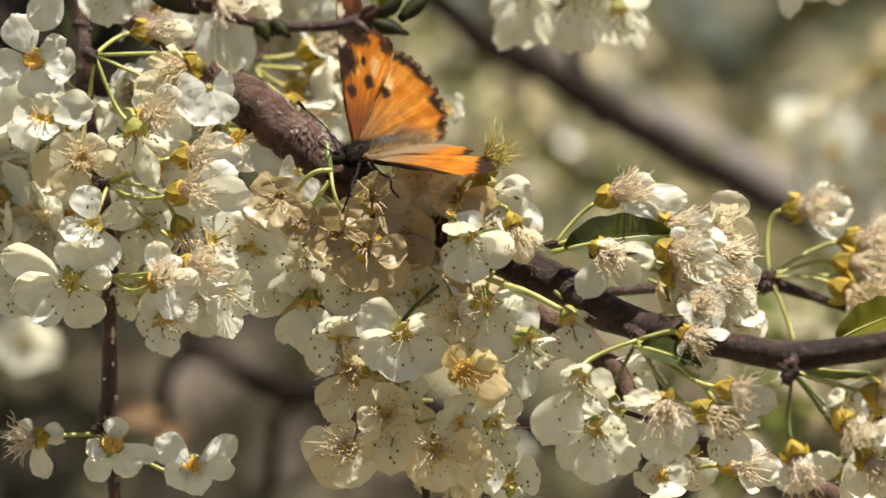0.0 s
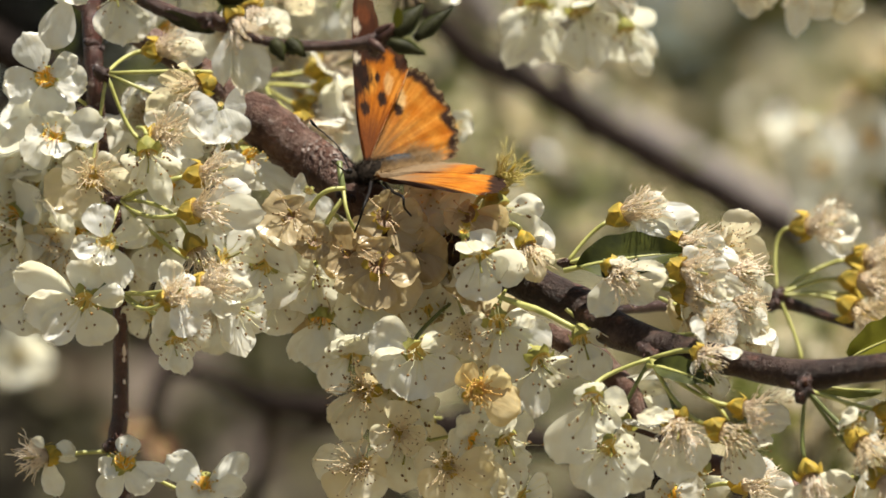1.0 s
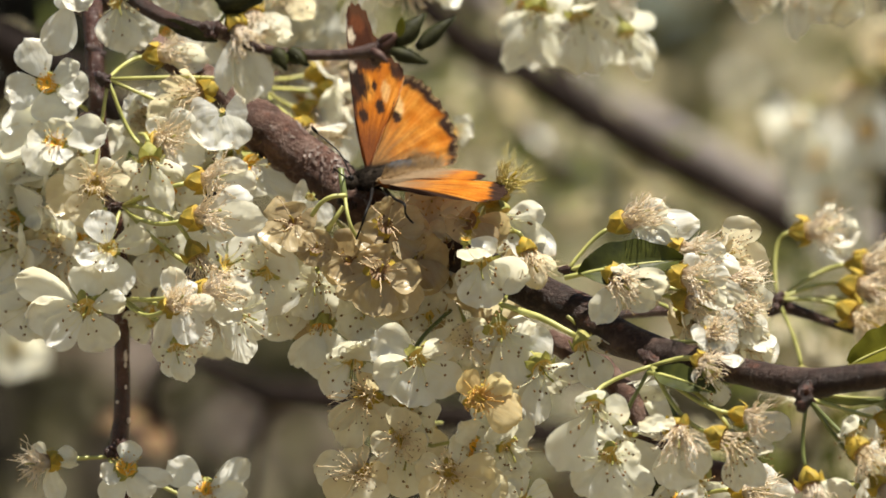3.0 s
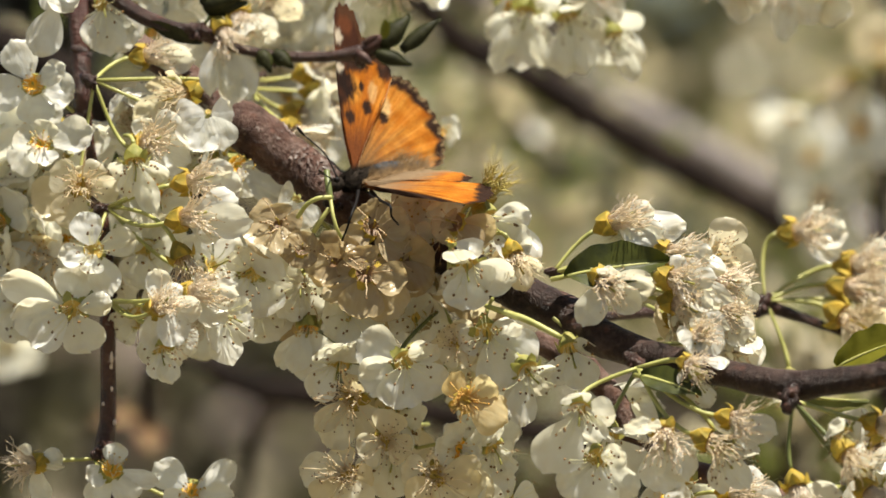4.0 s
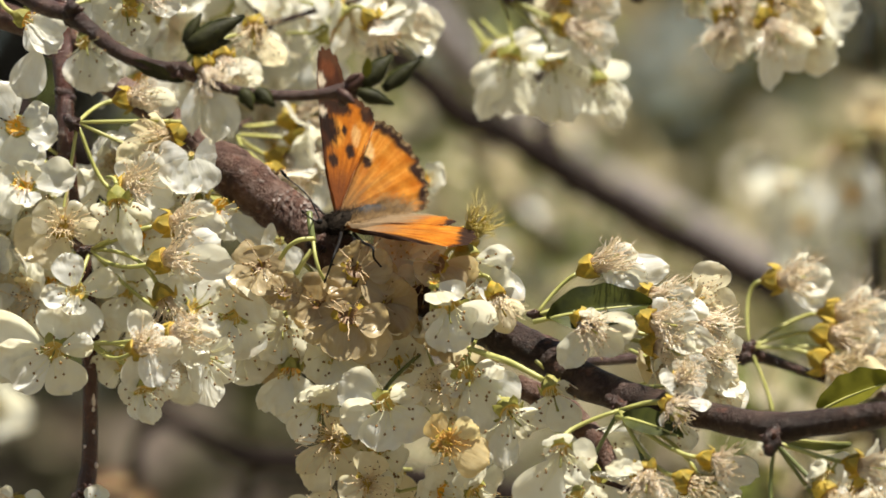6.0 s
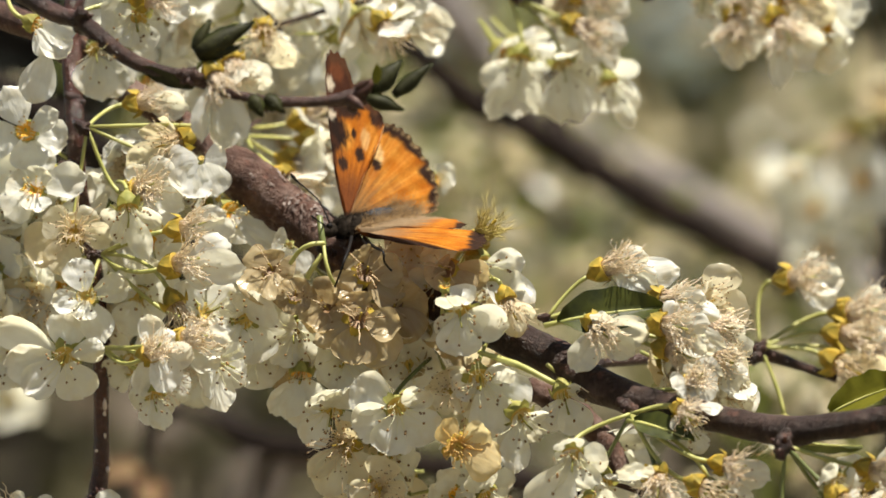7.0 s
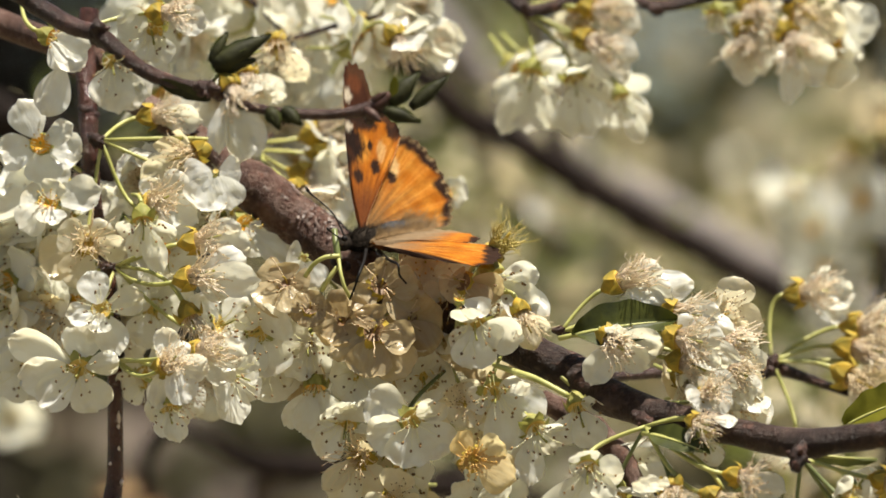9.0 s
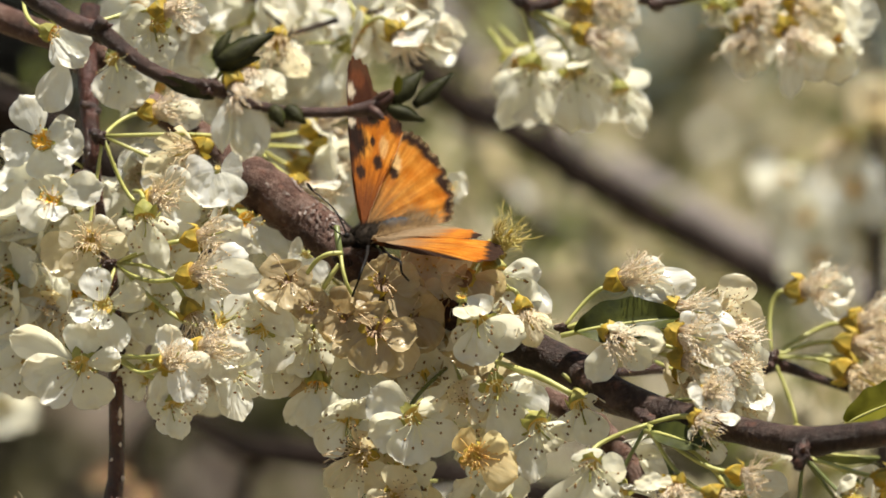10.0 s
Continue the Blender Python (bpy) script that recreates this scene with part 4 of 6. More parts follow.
for at, size in (((-0.0775, -0.0200, 1.4373), 0.0055), ((-0.0808, -0.0200, 1.4293), 0.004), ((-0.0743, -0.0200, 1.4095), 0.005), ((-0.0735, -0.0200, 1.3889), 0.005), ((-0.0743, -0.0200, 1.3557), 0.0065), ((-0.0796, -0.0160, 1.4440), 0.005)):
    knot(twig, at, size)
# lenticel bumps, coloured pale to paint highlights on the twig's right side
for x, z, tall in ((-0.0729, 1.3762, 0.0017), (-0.0730, 1.3742, 0.0009), (-0.0729, 1.3693, 0.0008), (-0.0722, 1.3619, 0.0007), (-0.0746, 1.3660, 0.0005), (-0.0719, 1.3372, 0.0010)):
    tube("lenticel", [(x, -0.0173, z + h * tall, 0.00042 * math.sqrt(1.02 - h * h)) for h in (-1.0, -0.5, 0.0, 0.5, 1.0)], 8, GLINT, twig, 0.3, 2.0, 900.0)
flower(twig, (-0.0796, -0.0160, 1.4296), (-0.0897, -0.0240, 1.4366), -4, 4, "fresh", 0.95, tips=((-4.7, 0.0, 10.1, 7.6), (7.5, -3.0, 3.9, 5.2), (9.2, 0.0, -2.6, 7.6), (1.0, 0.0, -9.1, 7.6), (-9.5, 0.0, -2.6, 7.6),))
flower(twig, (-0.0796, -0.0160, 1.4296), (-0.0877, -0.0280, 1.4235), -5, 20, "fresh", 0.95, tips=((11.9, 0.0, 3.0, 6.8), (2.1, 0.0, 5.0, 5.5), (-6.0, 0.0, 2.0, 6.0), (-6.2, -2.4, -6.0, 7.0), (1.2, -3.5, -5.2, 6.0),))
flower(twig, (-0.0765, -0.0200, 1.4376), (-0.0786, -0.0300, 1.4144), 10, 10, "old", 0.95, tips=((-10.9, 0.0, -4.6, 9.0), (-4.0, 0.0, -9.5, 8.0), (8.9, 0.0, -1.6, 5.5), (5.0, 0.0, 4.1, 6.0), (-0.2, 0.0, 4.3, 4.5), (-6.8, -2.4, 3.1, 7.0),))
flower(twig, (-0.0735, -0.0200, 1.4095), (-0.0755, -0.0360, 1.4001), 8, 6, "dots", 0.9, tips=((-2.7, 0.0, 8.4, 6.5), (9.4, 0.0, 2.7, 6.0), (4.2, 0.0, -10.1, 6.6), (-0.7, -3.2, -5.4, 5.2), (-7.4, -3.6, -2.0, 5.0),))
flower(twig, (-0.0733, -0.0200, 1.3889), (-0.0802, -0.0340, 1.3871), -4, -22, "dots", 1, tips=((0.2, 0.0, 9.8, 8.2), (8.8, -3.0, 1.6, 5.0), (4.1, 0.0, -9.5, 8.6), (-15.2, 0.0, 7.8, 7.0), (-13.7, 0.0, -2.1, 8.5), (-9.0, 0.0, -8.3, 7.0),))
flower(twig, (-0.0735, -0.0200, 1.4095), (-0.0863, -0.0160, 1.3986), -20, -30, "old", 1, tips=((-11.3, 0.0, 2.5, 8.5), (-0.1, -7.0, 4.5, 7.5), (-4.3, 2.9, -6.0, 8.0),))
flower(twig, (-0.0765, -0.0200, 1.4376), (-0.0657, -0.0120, 1.4434), 75, 8, "fan", 0.95, tips=((10.5, 0.0, 3.3, 6.0), (11.1, 0.0, -1.5, 6.0),))
flower(twig, (-0.0765, -0.0200, 1.4376), (-0.0557, -0.0220, 1.4348), -70, -20, "old", 1, tips=((-4.7, 3.5, 4.2, 5.0), (-12.2, 0.0, -6.2, 6.5), (-9.5, 0.0, 1.5, 4.0),))
flower(twig, (-0.0765, -0.0200, 1.4376), (-0.0650, -0.0260, 1.4235), 42, 10, "fan", 1, tips=((10.3, 0.0, -4.1, 8.5), (8.5, 0.0, 5.2, 7.5), (0.0, 0.0, 5.8, 6.0), (4.7, 0.0, -8.2, 6.0),))
flower(twig, (-0.0765, -0.0200, 1.4376), (-0.0510, -0.0260, 1.4305), 0, 30, "dots", 0.25, tips=((-7.0, 0.0, -2.2, 8.0), (5.7, 0.0, -0.7, 7.5), (-3.5, -2.0, -8.7, 9.0), (3.5, -1.0, -8.7, 8.0),))
flower(twig, (-0.0692, -0.0300, 1.4252), (-0.0663, -0.0380, 1.4196), 15, -66, "dots", 0.95, tips=((-1.5, 2.7, -8.4, 5.6), (4.7, 0.0, -11.8, 5.6), (6.2, 4.7, -4.4, 5.0), (-4.9, 3.2, -3.7, 6.0),))
flower(twig, (-0.0735, -0.0200, 1.4095), (-0.0546, -0.0400, 1.4149), 76, 10, "fan", 1, tips=((11.8, 0.0, -1.5, 6.0), (9.8, 0.0, 3.4, 5.0),))
flower(twig, (-0.0735, -0.0200, 1.4095), (-0.0556, -0.0440, 1.4070), 66, 14, "fan", 1.05, tips=((15.4, 0.0, -1.0, 7.0), (12.3, 0.0, 3.9, 7.0), (8.6, 3.5, -3.4, 6.0),))
flower(twig, (-0.0735, -0.0200, 1.4095), (-0.0557, -0.0420, 1.3983), 60, -60, "spent", 1, 0)
flower(twig, (-0.0735, -0.0200, 1.4095), (-0.0497, -0.0340, 1.3964), 45, 12, "dots", 1, tips=((6.2, 3.5, 6.2, 7.5), (-6.4, -2.4, 6.4, 8.0), (-4.6, -7.0, -3.7, 7.0), (5.3, 0.0, -3.7, 7.0),))
flower(twig, (-0.0733, -0.0200, 1.3889), (-0.0601, -0.0560, 1.3880), 30, 18, "fan", 0.95, tips=((-0.2, 0.0, 8.2, 5.6), (-1.9, 0.0, -9.7, 5.0), (9.5, 0.0, -0.7, 5.4), (5.6, 2.8, 4.1, 5.0), (5.1, 0.0, -8.2, 7.0),))
flower(twig, (-0.0733, -0.0200, 1.3889), (-0.0533, -0.0520, 1.3909), 62, 10, "fan", 1, tips=((10.5, 0.0, -0.5, 6.0), (7.5, 0.0, -6.6, 6.5),))
flower(twig, (-0.0733, -0.0200, 1.3889), (-0.0590, -0.0500, 1.3824), 40, -14, "fan", 0.9, tips=((6.3, 3.3, -4.5, 7.5), (-4.6, -2.3, -6.7, 6.0),))
flower(twig, (-0.0733, -0.0200, 1.3889), (-0.0465, -0.0460, 1.3859), 50, -12, "dots", 1, tips=((5.9, 5.2, -5.1, 6.5), (1.3, 0.0, -11.0, 8.0), (-2.7, -5.8, -6.8, 7.0), (5.9, 3.5, 2.0, 6.0),))
flower(twig, (-0.0733, -0.0200, 1.3889), (-0.0595, -0.0540, 1.3787), 10, -50, "dots", 0.8, tips=((-1.9, 0.0, -6.3, 4.2), (2.2, 0.0, -7.5, 4.6), (3.4, 3.5, -4.1, 3.8),))
flower(twig, (-0.0765, -0.0200, 1.3539), (-0.0893, -0.0260, 1.3531), -64, -6, "fan", 0.9, tips=((6.4, 0.5, 1.6, 4.6), (-3.6, 1.5, 3.6, 4.2), (2.8, -1.0, -9.0, 5.6), (7.0, 0.0, -0.7, 1.6)))
flower(twig, (-0.0765, -0.0200, 1.3539), (-0.0716, -0.0340, 1.3522), 16, 30, "fresh", 0.95, tips=((1.0, 2.0, 5.9, 5.0), (-5.6, -1.5, -2.2, 5.0), (10.3, 0.0, -3.0, 4.2), (-5.0, -1.0, -8.0, 5.4), (5.0, -3.0, -7.0, 5.6)))
flower(twig, (-0.0765, -0.0200, 1.3539), (-0.0547, -0.0240, 1.3465), 8, 25, "fresh", 0.95, tips=((-8.6, 2.0, 6.6, 6.6), (9.8, 0.5, 6.6, 5.6), (9.5, -2.0, -0.2, 4.6), (-5.6, -3.0, -3.4, 6.4), (2.0, -4.0, -6.0, 6.0)))
flower(twig, (-0.0735, -0.0200, 1.4095), (-0.0449, -0.0200, 1.4186), 30, 0, "fresh", 1, tips=((10.4, 0.0, -7.5, 5.5), (3.4, 0.0, -6.8, 6.0), (2.6, 0.0, -1.8, 5.5),))
flower(twig, (-0.0943, -0.0200, 1.4689), (-0.0873, -0.0300, 1.4599), 75, -24, "fresh", 0.8, tips=((9.7, 0.0, -1.5, 5.0), (7.4, 0.0, -7.2, 6.5), (4.0, 0.0, -7.2, 6.0),))
flower(twig, (-0.0840, -0.0200, 1.4614), (-0.0840, -0.0280, 1.4548), 0, 10, "fresh", 0.3, tips=((-4.7, 0.0, -12.2, 7.2),))
flower(twig, (-0.0735, -0.0200, 1.4095), (-0.0938, -0.0100, 1.4121), -20, 0, "dots", 1, tips=((-6.3, 0.0, 5.7, 8.0), (-1.3, 0.0, 9.7, 8.0), (5.0, -3.3, -4.4, 8.0), (-5.7, 0.0, -3.2, 8.0),))
flower(twig, (-0.0735, -0.0200, 1.4095), (-0.0962, -0.0120, 1.4039), -10, -10, "fresh", 1, tips=((9.4, 0.0, 3.1, 8.0), (-6.3, 0.0, -3.8, 9.0), (13.9, 0.0, -1.9, 8.0),))
flower(twig, (-0.0735, -0.0200, 1.4095), (-0.0650, -0.0180, 1.4001), 5, -8, "dots", 1.05, tips=((-7.5, -5.3, 3.5, 8.0), (8.1, 0.0, 6.0, 9.0), (6.9, 0.0, -1.9, 9.0), (-3.1, -2.3, -8.1, 8.5), (2.5, -3.8, 8.8, 8.0),))
flower(twig, (-0.0735, -0.0200, 1.4095), (-0.0627, -0.0140, 1.4127), 10, 10, "fresh", 1.05, tips=((-8.8, -4.3, 1.3, 8.5), (5.7, 0.0, 5.0, 8.5), (6.9, -3.3, -2.5, 8.0), (-4.4, -5.5, -6.9, 8.0),))
flower(twig, (-0.0733, -0.0200, 1.3889), (-0.0670, -0.0160, 1.3851), 0, -10, "dots", 1.05, tips=((-5.6, 0.0, -3.8, 8.0), (6.3, -2.9, -5.0, 9.0), (-6.3, -2.9, 5.0, 8.0), (7.5, -3.9, 5.0, 8.0),))
flower(twig, (-0.0733, -0.0200, 1.3889), (-0.0937, -0.0120, 1.3875), -10, -20, "dots", 1.05, tips=((-7.6, -3.9, 5.0, 8.0), (-6.3, 0.0, -6.3, 9.0), (2.5, 0.0, -7.6, 9.0), (6.3, -7.0, 2.5, 8.0),))
filler(twig, 14, (-0.0962, -0.0120, 1.4329), (-0.0427, 0.0060, 1.3810), ("fan", "dots", "fan"), (10, -10, 60, 40), 8)
filler(twig, 9, (-0.0982, -0.0180, 1.4264), (-0.0826, -0.0080, 1.3850), ("fresh", "dots"), (-10, -10, 50, 40), 9)

# ---- top twig with leaf buds ----
top = thing("plum_twig", (-0.0812, -0.0640, 1.4603), "dark twig tip with opening green leaf buds above the butterfly", "twig", "plum twigs")
tube("stem", spline([(-0.3000, 0.1360, 1.5350, 0.00420), (-0.2000, 0.0100, 1.5220, 0.00300), (-0.1025, -0.0540, 1.4730, 0.00206), (-0.0887, -0.0600, 1.4654, 0.00205), (-0.0798, -0.0660, 1.4602, 0.00194), (-0.0735, -0.0700, 1.4578, 0.00183), (-0.0655, -0.0740, 1.4514, 0.00172), (-0.0576, -0.0780, 1.4474, 0.00162), (-0.0496, -0.0820, 1.4454, 0.00141), (-0.0407, -0.0850, 1.4420, 0.00110),
                     (-0.0312, -0.0860, 1.4405, 0.00108), (-0.0217, -0.0870, 1.4406, 0.00120), (-0.0158, -0.0880, 1.4414, 0.00165), (-0.0111, -0.0880, 1.4421, 0.00120)], 8), 12, TWIG, top, 0.14, 6.0, 260.0, "dark red-brown bark")
for at, size in (((-0.0738, -0.0700, 1.4582), 0.0075), ((-0.0499, -0.0840, 1.4460), 0.0065), ((-0.0152, -0.0880, 1.4411), 0.0065), ((-0.0341, -0.0860, 1.4398), 0.004)):
    knot(top, at, size)
bud("leaf_bud", top, (-0.0115, -0.0900, 1.4425), (-0.0057, -0.0880, 1.4491), 0.0046, label="green opening leaf bud")
bud("leaf_bud", top, (-0.0073, -0.0880, 1.4418), (0.0005, -0.0860, 1.4485), 0.0034, label="dark pointed leaf bud")
bud("leaf_bud", top, (-0.0127, -0.0920, 1.4410), (-0.0054, -0.0920, 1.4386), 0.0034, label="green opening leaf bud")
bud("leaf_bud", top, (-0.0152, -0.0900, 1.4415), (-0.0094, -0.0900, 1.4458), 0.0030, SCALE)
bud("leaf_bud", top, (-0.0169, -0.0900, 1.4413), (-0.0132, -0.0920, 1.4386), 0.0026, SCALE)
bud("leaf_bud", top, (-0.0152, -0.0900, 1.4429), (-0.0122, -0.0910, 1.4450), 0.0020, SCALE)
bud("leaf_bud", top, (-0.0368, -0.0880, 1.4416), (-0.0346, -0.0900, 1.4373), 0.0034, label="small green leaf bud")
bud("leaf_bud", top, (-0.0339, -0.0880, 1.4414), (-0.0301, -0.0900, 1.4382), 0.0034, label="small green leaf bud")
bud("leaf_bud", top, (-0.0487, -0.0840, 1.4505), (-0.0370, -0.0820, 1.4572), 0.0054, label="large dark green leaf bud")
bud("leaf_bud", top, (-0.0481, -0.0830, 1.4501), (-0.0400, -0.0830, 1.4520), 0.0036, label="dark green leaf bud")
bud("leaf_bud", top, (-0.0492, -0.0840, 1.4515), (-0.0459, -0.0830, 1.4577), 0.0028, label="green leaf bud")
leaf("leaf", top, (-0.0609, -0.0780, 1.4479), (-0.0494, -0.0840, 1.4434), 0.0030, (0, -0.7, -0.4), BUD, 0.1, "narrow dark green leaf along the twig")
leaf("leaf", top, (-0.0110, -0.0920, 1.4440), (-0.0106, -0.0930, 1.4480), 0.0016, (0.4, -0.9, 0.0), LEAF_LIT, 0.1)
flower(top, (-0.0735, -0.0700, 1.4576), (-0.0705, -0.0720, 1.4520), 4, -34, "dots", 0.85, tips=((-3.0, 0.0, -9.3, 6.0), (1.1, 0.0, -11.0, 7.5), (4.9, 0.0, -10.0, 7.0), (7.8, 0.0, -7.4, 6.0), (2.7, 0.0, -1.2, 5.0),))
flower(top, (-0.0487, -0.0840, 1.4474), (-0.0452, -0.0840, 1.4462), 50, -50, "fan", 0.9, tips=((1.8, 0.0, -16.1, 6.0), (5.8, 0.0, -14.9, 6.6), (-2.5, 0.0, -14.2, 6.0),))
flower(top, (-0.0749, -0.0680, 1.4601), (-0.0607, -0.0640, 1.4630), 80, 0, "fan", 0.9, tips=((9.8, 0.0, -2.4, 6.0), (6.5, 5.3, 1.2, 6.0),))
flower(top, (-0.0714, -0.0660, 1.4614), (-0.0631, -0.0600, 1.4593), 10, -30, "dots", 1, tips=((3.5, 2.8, -6.8, 5.5), (-7.0, -2.8, -2.8, 8.0), (-2.8, 0.0, -5.8, 8.0), (-7.0, -5.7, 2.7, 7.0),))

# ---- blossom behind the twig tip ----
behind = thing("plum_branch", (-0.0469, 0.0160, 1.4723), "plum twig full of white blossom with yellow calyces", "branch", "blossom behind")
tube("limb", spline([(-0.4000, 0.2280, 1.5250, 0.00400), (-0.2200, 0.1200, 1.5450, 0.00220), (-0.0713, 0.0600, 1.4883, 0.00080), (-0.0485, 0.0560, 1.4747, 0.00080), (-0.0377, 0.0520, 1.4638, 0.00066), (-0.0337, 0.0500, 1.4558, 0.00053)], 8), 10, TWIG, behind, 0.15, 5.0, 240.0)
tube("limb", spline([(-0.0377, 0.0520, 1.4638, 0.00066), (-0.0243, 0.0460, 1.4675, 0.00066), (-0.0137, 0.0400, 1.4698, 0.00066), (-0.0032, 0.0420, 1.4778, 0.00066)], 6), 8, TWIG, behind, 0.15, 5.0, 240.0)
tube("limb", spline([(-0.0510, -0.0100, 1.4317, 0.00101), (-0.0463, 0.0160, 1.4362, 0.00077), (-0.0413, 0.0420, 1.4412, 0.00066)], 6), 8, TWIG, behind, 0.15, 5.0, 240.0)
flower(behind, (-0.0440, 0.0300, 1.4392), (-0.0301, 0.0400, 1.4415), 75, 12, "fan", 1.25, 4)
flower(behind, (-0.0438, 0.0300, 1.4372), (-0.0280, 0.0360, 1.4362), 78, -6, "fan", 1.25, 4)
flower(behind, (-0.0436, 0.0280, 1.4366), (-0.0329, 0.0320, 1.4311), 75, -20, "fan", 1.2, 4)
flower(behind, (-0.0433, 0.0260, 1.4360), (-0.0334, 0.0060, 1.4270), 66, -34, "fan", 1.0, 3)
flower(behind, (-0.0367, 0.0180, 1.4595), (-0.0390, 0.0100, 1.4604), 0, -40, "spent", 1.0, 1)
flower(behind, (-0.0367, 0.0180, 1.4595), (-0.0460, 0.0080, 1.4533), 20, -50, "fan", 1.0, 3)
flower(behind, (-0.0187, 0.0220, 1.4649), (-0.0121, 0.0160, 1.4622), 60, -50, "fan", 1.0, 2)
filler(behind, 18, (-0.0768, 0.0450, 1.4760), (-0.0270, 0.0760, 1.4490), ("fresh", "fresh", "fan"), (20, -20, 60, 40), 11)
filler(behind, 13, (-0.0500, 0.0640, 1.4480), (-0.0240, 0.0800, 1.4200), ("fresh",), (20, 10, 50, 40), 43)
filler(behind, 6, (-0.0513, 0.0600, 1.4509), (-0.0249, 0.0760, 1.4272), ("fresh", "fan"), (30, -10, 50, 40), 12)
filler(behind, 5, (-0.0252, 0.0260, 1.4729), (-0.0032, 0.0460, 1.4609), ("fresh", "fan"), (30, -30, 50, 40), 13)

# ---- drooping blossom, farther back ----
droop = thing("plum_branch", (0.0187, 0.0520, 1.4711), "drooping plum spray with white blossom on long green stalks", "branch", "blossom behind")
tube("limb", spline([(-0.7600, 0.5500, 1.7800, 0.01600), (-0.5000, 0.3600, 1.8200, 0.00900), (-0.1800, 0.1400, 1.6600, 0.00420), (-0.0005, 0.0660, 1.4887, 0.00188), (0.0128, 0.0560, 1.4760, 0.00173), (0.0194, 0.0520, 1.4707, 0.00173), (0.0340, 0.0520, 1.4744, 0.00146), (0.0499, 0.0520, 1.4718, 0.00133), (0.0633, 0.0540, 1.4746, 0.00120), (0.0847, 0.0560, 1.4760, 0.00133), (0.1090, 0.0600, 1.4856, 0.00147)], 8), 10, TWIG, droop, 0.15, 5.0, 240.0)
for at, size in (((0.0187, 0.0520, 1.4705), 0.006), ((0.0486, 0.0520, 1.4713), 0.006), ((0.0805, 0.0540, 1.4732), 0.006)):
    knot(droop, at, size)
flower(droop, (0.0161, 0.0520, 1.4715), (0.0193, 0.0480, 1.4560), -8, -62, "dots", 1, tips=((-9.4, 0.0, -6.0, 6.0), (-7.3, 0.0, -14.8, 8.0), (-1.1, 0.0, -14.3, 9.0), (6.0, 0.0, -13.5, 8.0), (4.6, 3.5, -4.2, 6.0),))
flower(droop, (0.0161, 0.0520, 1.4715), (0.0291, 0.0460, 1.4545), 20, -58, "dots", 1, tips=((3.8, 5.8, -6.3, 6.0), (10.2, 0.0, -4.0, 6.5), (-0.7, 0.0, -14.3, 8.5), (4.6, 0.0, -13.7, 8.5), (1.7, -7.0, 2.4, 6.0),))
flower(droop, (0.0161, 0.0520, 1.4715), (0.0401, 0.0460, 1.4503), 40, -60, "dots", 0.8, tips=((2.5, 0.0, -7.4, 4.2), (5.2, 0.0, -10.8, 4.4),))
flower(droop, (0.0161, 0.0520, 1.4715), (0.0325, 0.0460, 1.4635), 60, -24, "fan", 1.1, tips=((11.8, 0.0, -4.5, 7.0), (8.8, 0.0, -10.3, 7.0), (4.9, 3.5, 0.3, 7.0),))
flower(droop, (0.0161, 0.0520, 1.4715), (0.0339, 0.0480, 1.4709), 66, -8, "fan", 1.1, tips=((11.2, 0.0, -4.6, 7.5), (10.2, 1.5, 0.9, 7.0), (2.9, 3.5, -7.0, 7.0),))
flower(droop, (0.0161, 0.0520, 1.4715), (0.0301, 0.0560, 1.4694), 0, -40, "old", 1.1, tips=((-0.4, 3.5, -5.1, 9.0), (-5.1, 0.0, -2.4, 8.0),))
flower(droop, (0.0525, 0.0520, 1.4711), (0.0697, 0.0500, 1.4650), -10, -62, "fan", 1.1, tips=((-0.7, 0.0, -11.9, 6.0), (4.6, 0.0, -9.5, 8.0), (-3.6, 5.6, -7.9, 6.0), (2.9, 0.0, -2.4, 8.0),))
flower(droop, (0.0525, 0.0520, 1.4711), (0.0711, 0.0520, 1.4711), 20, -30, "fan", 1.15, tips=((5.6, 3.5, -4.4, 8.0), (-4.4, 0.0, -7.0, 8.0), (3.6, 0.0, 0.9, 8.0),))
flower(droop, (0.0885, 0.0540, 1.4732), (0.0796, 0.0500, 1.4648), 40, -48, "fan", 1.1, tips=((0.0, 0.0, -16.2, 5.0), (7.7, 0.0, -11.7, 7.0), (11.4, 0.0, -5.6, 6.5), (5.6, 3.5, -0.8, 7.0),))
flower(droop, (0.0885, 0.0540, 1.4732), (0.0819, 0.0540, 1.4708), 40, -20, "old", 1.1, tips=((2.0, 0.0, -3.2, 7.0), (11.6, 0.0, -5.3, 7.0), (10.2, 0.6, 1.3, 7.0),))
flower(droop, (0.0525, 0.0520, 1.4711), (0.0625, 0.0520, 1.4702), -20, -60, "dots", 0.8, tips=((1.1, 3.1, -4.2, 5.0), (-1.3, 3.5, -2.1, 4.0),))
filler(droop, 5, (0.0128, 0.0600, 1.4669), (0.0441, 0.0760, 1.4488), ("fresh", "fan"), (10, -40, 50, 30), 14)
filler(droop, 4, (0.0649, 0.0600, 1.4722), (0.0928, 0.0760, 1.4596), ("fresh", "fan"), (10, -40, 50, 30), 15)

# ---- boughs far behind ----
far = thing("plum_bough", (0.0407, 0.5760, 1.4425), "dark brown plum bough behind, out of focus", "branch", "far boughs")
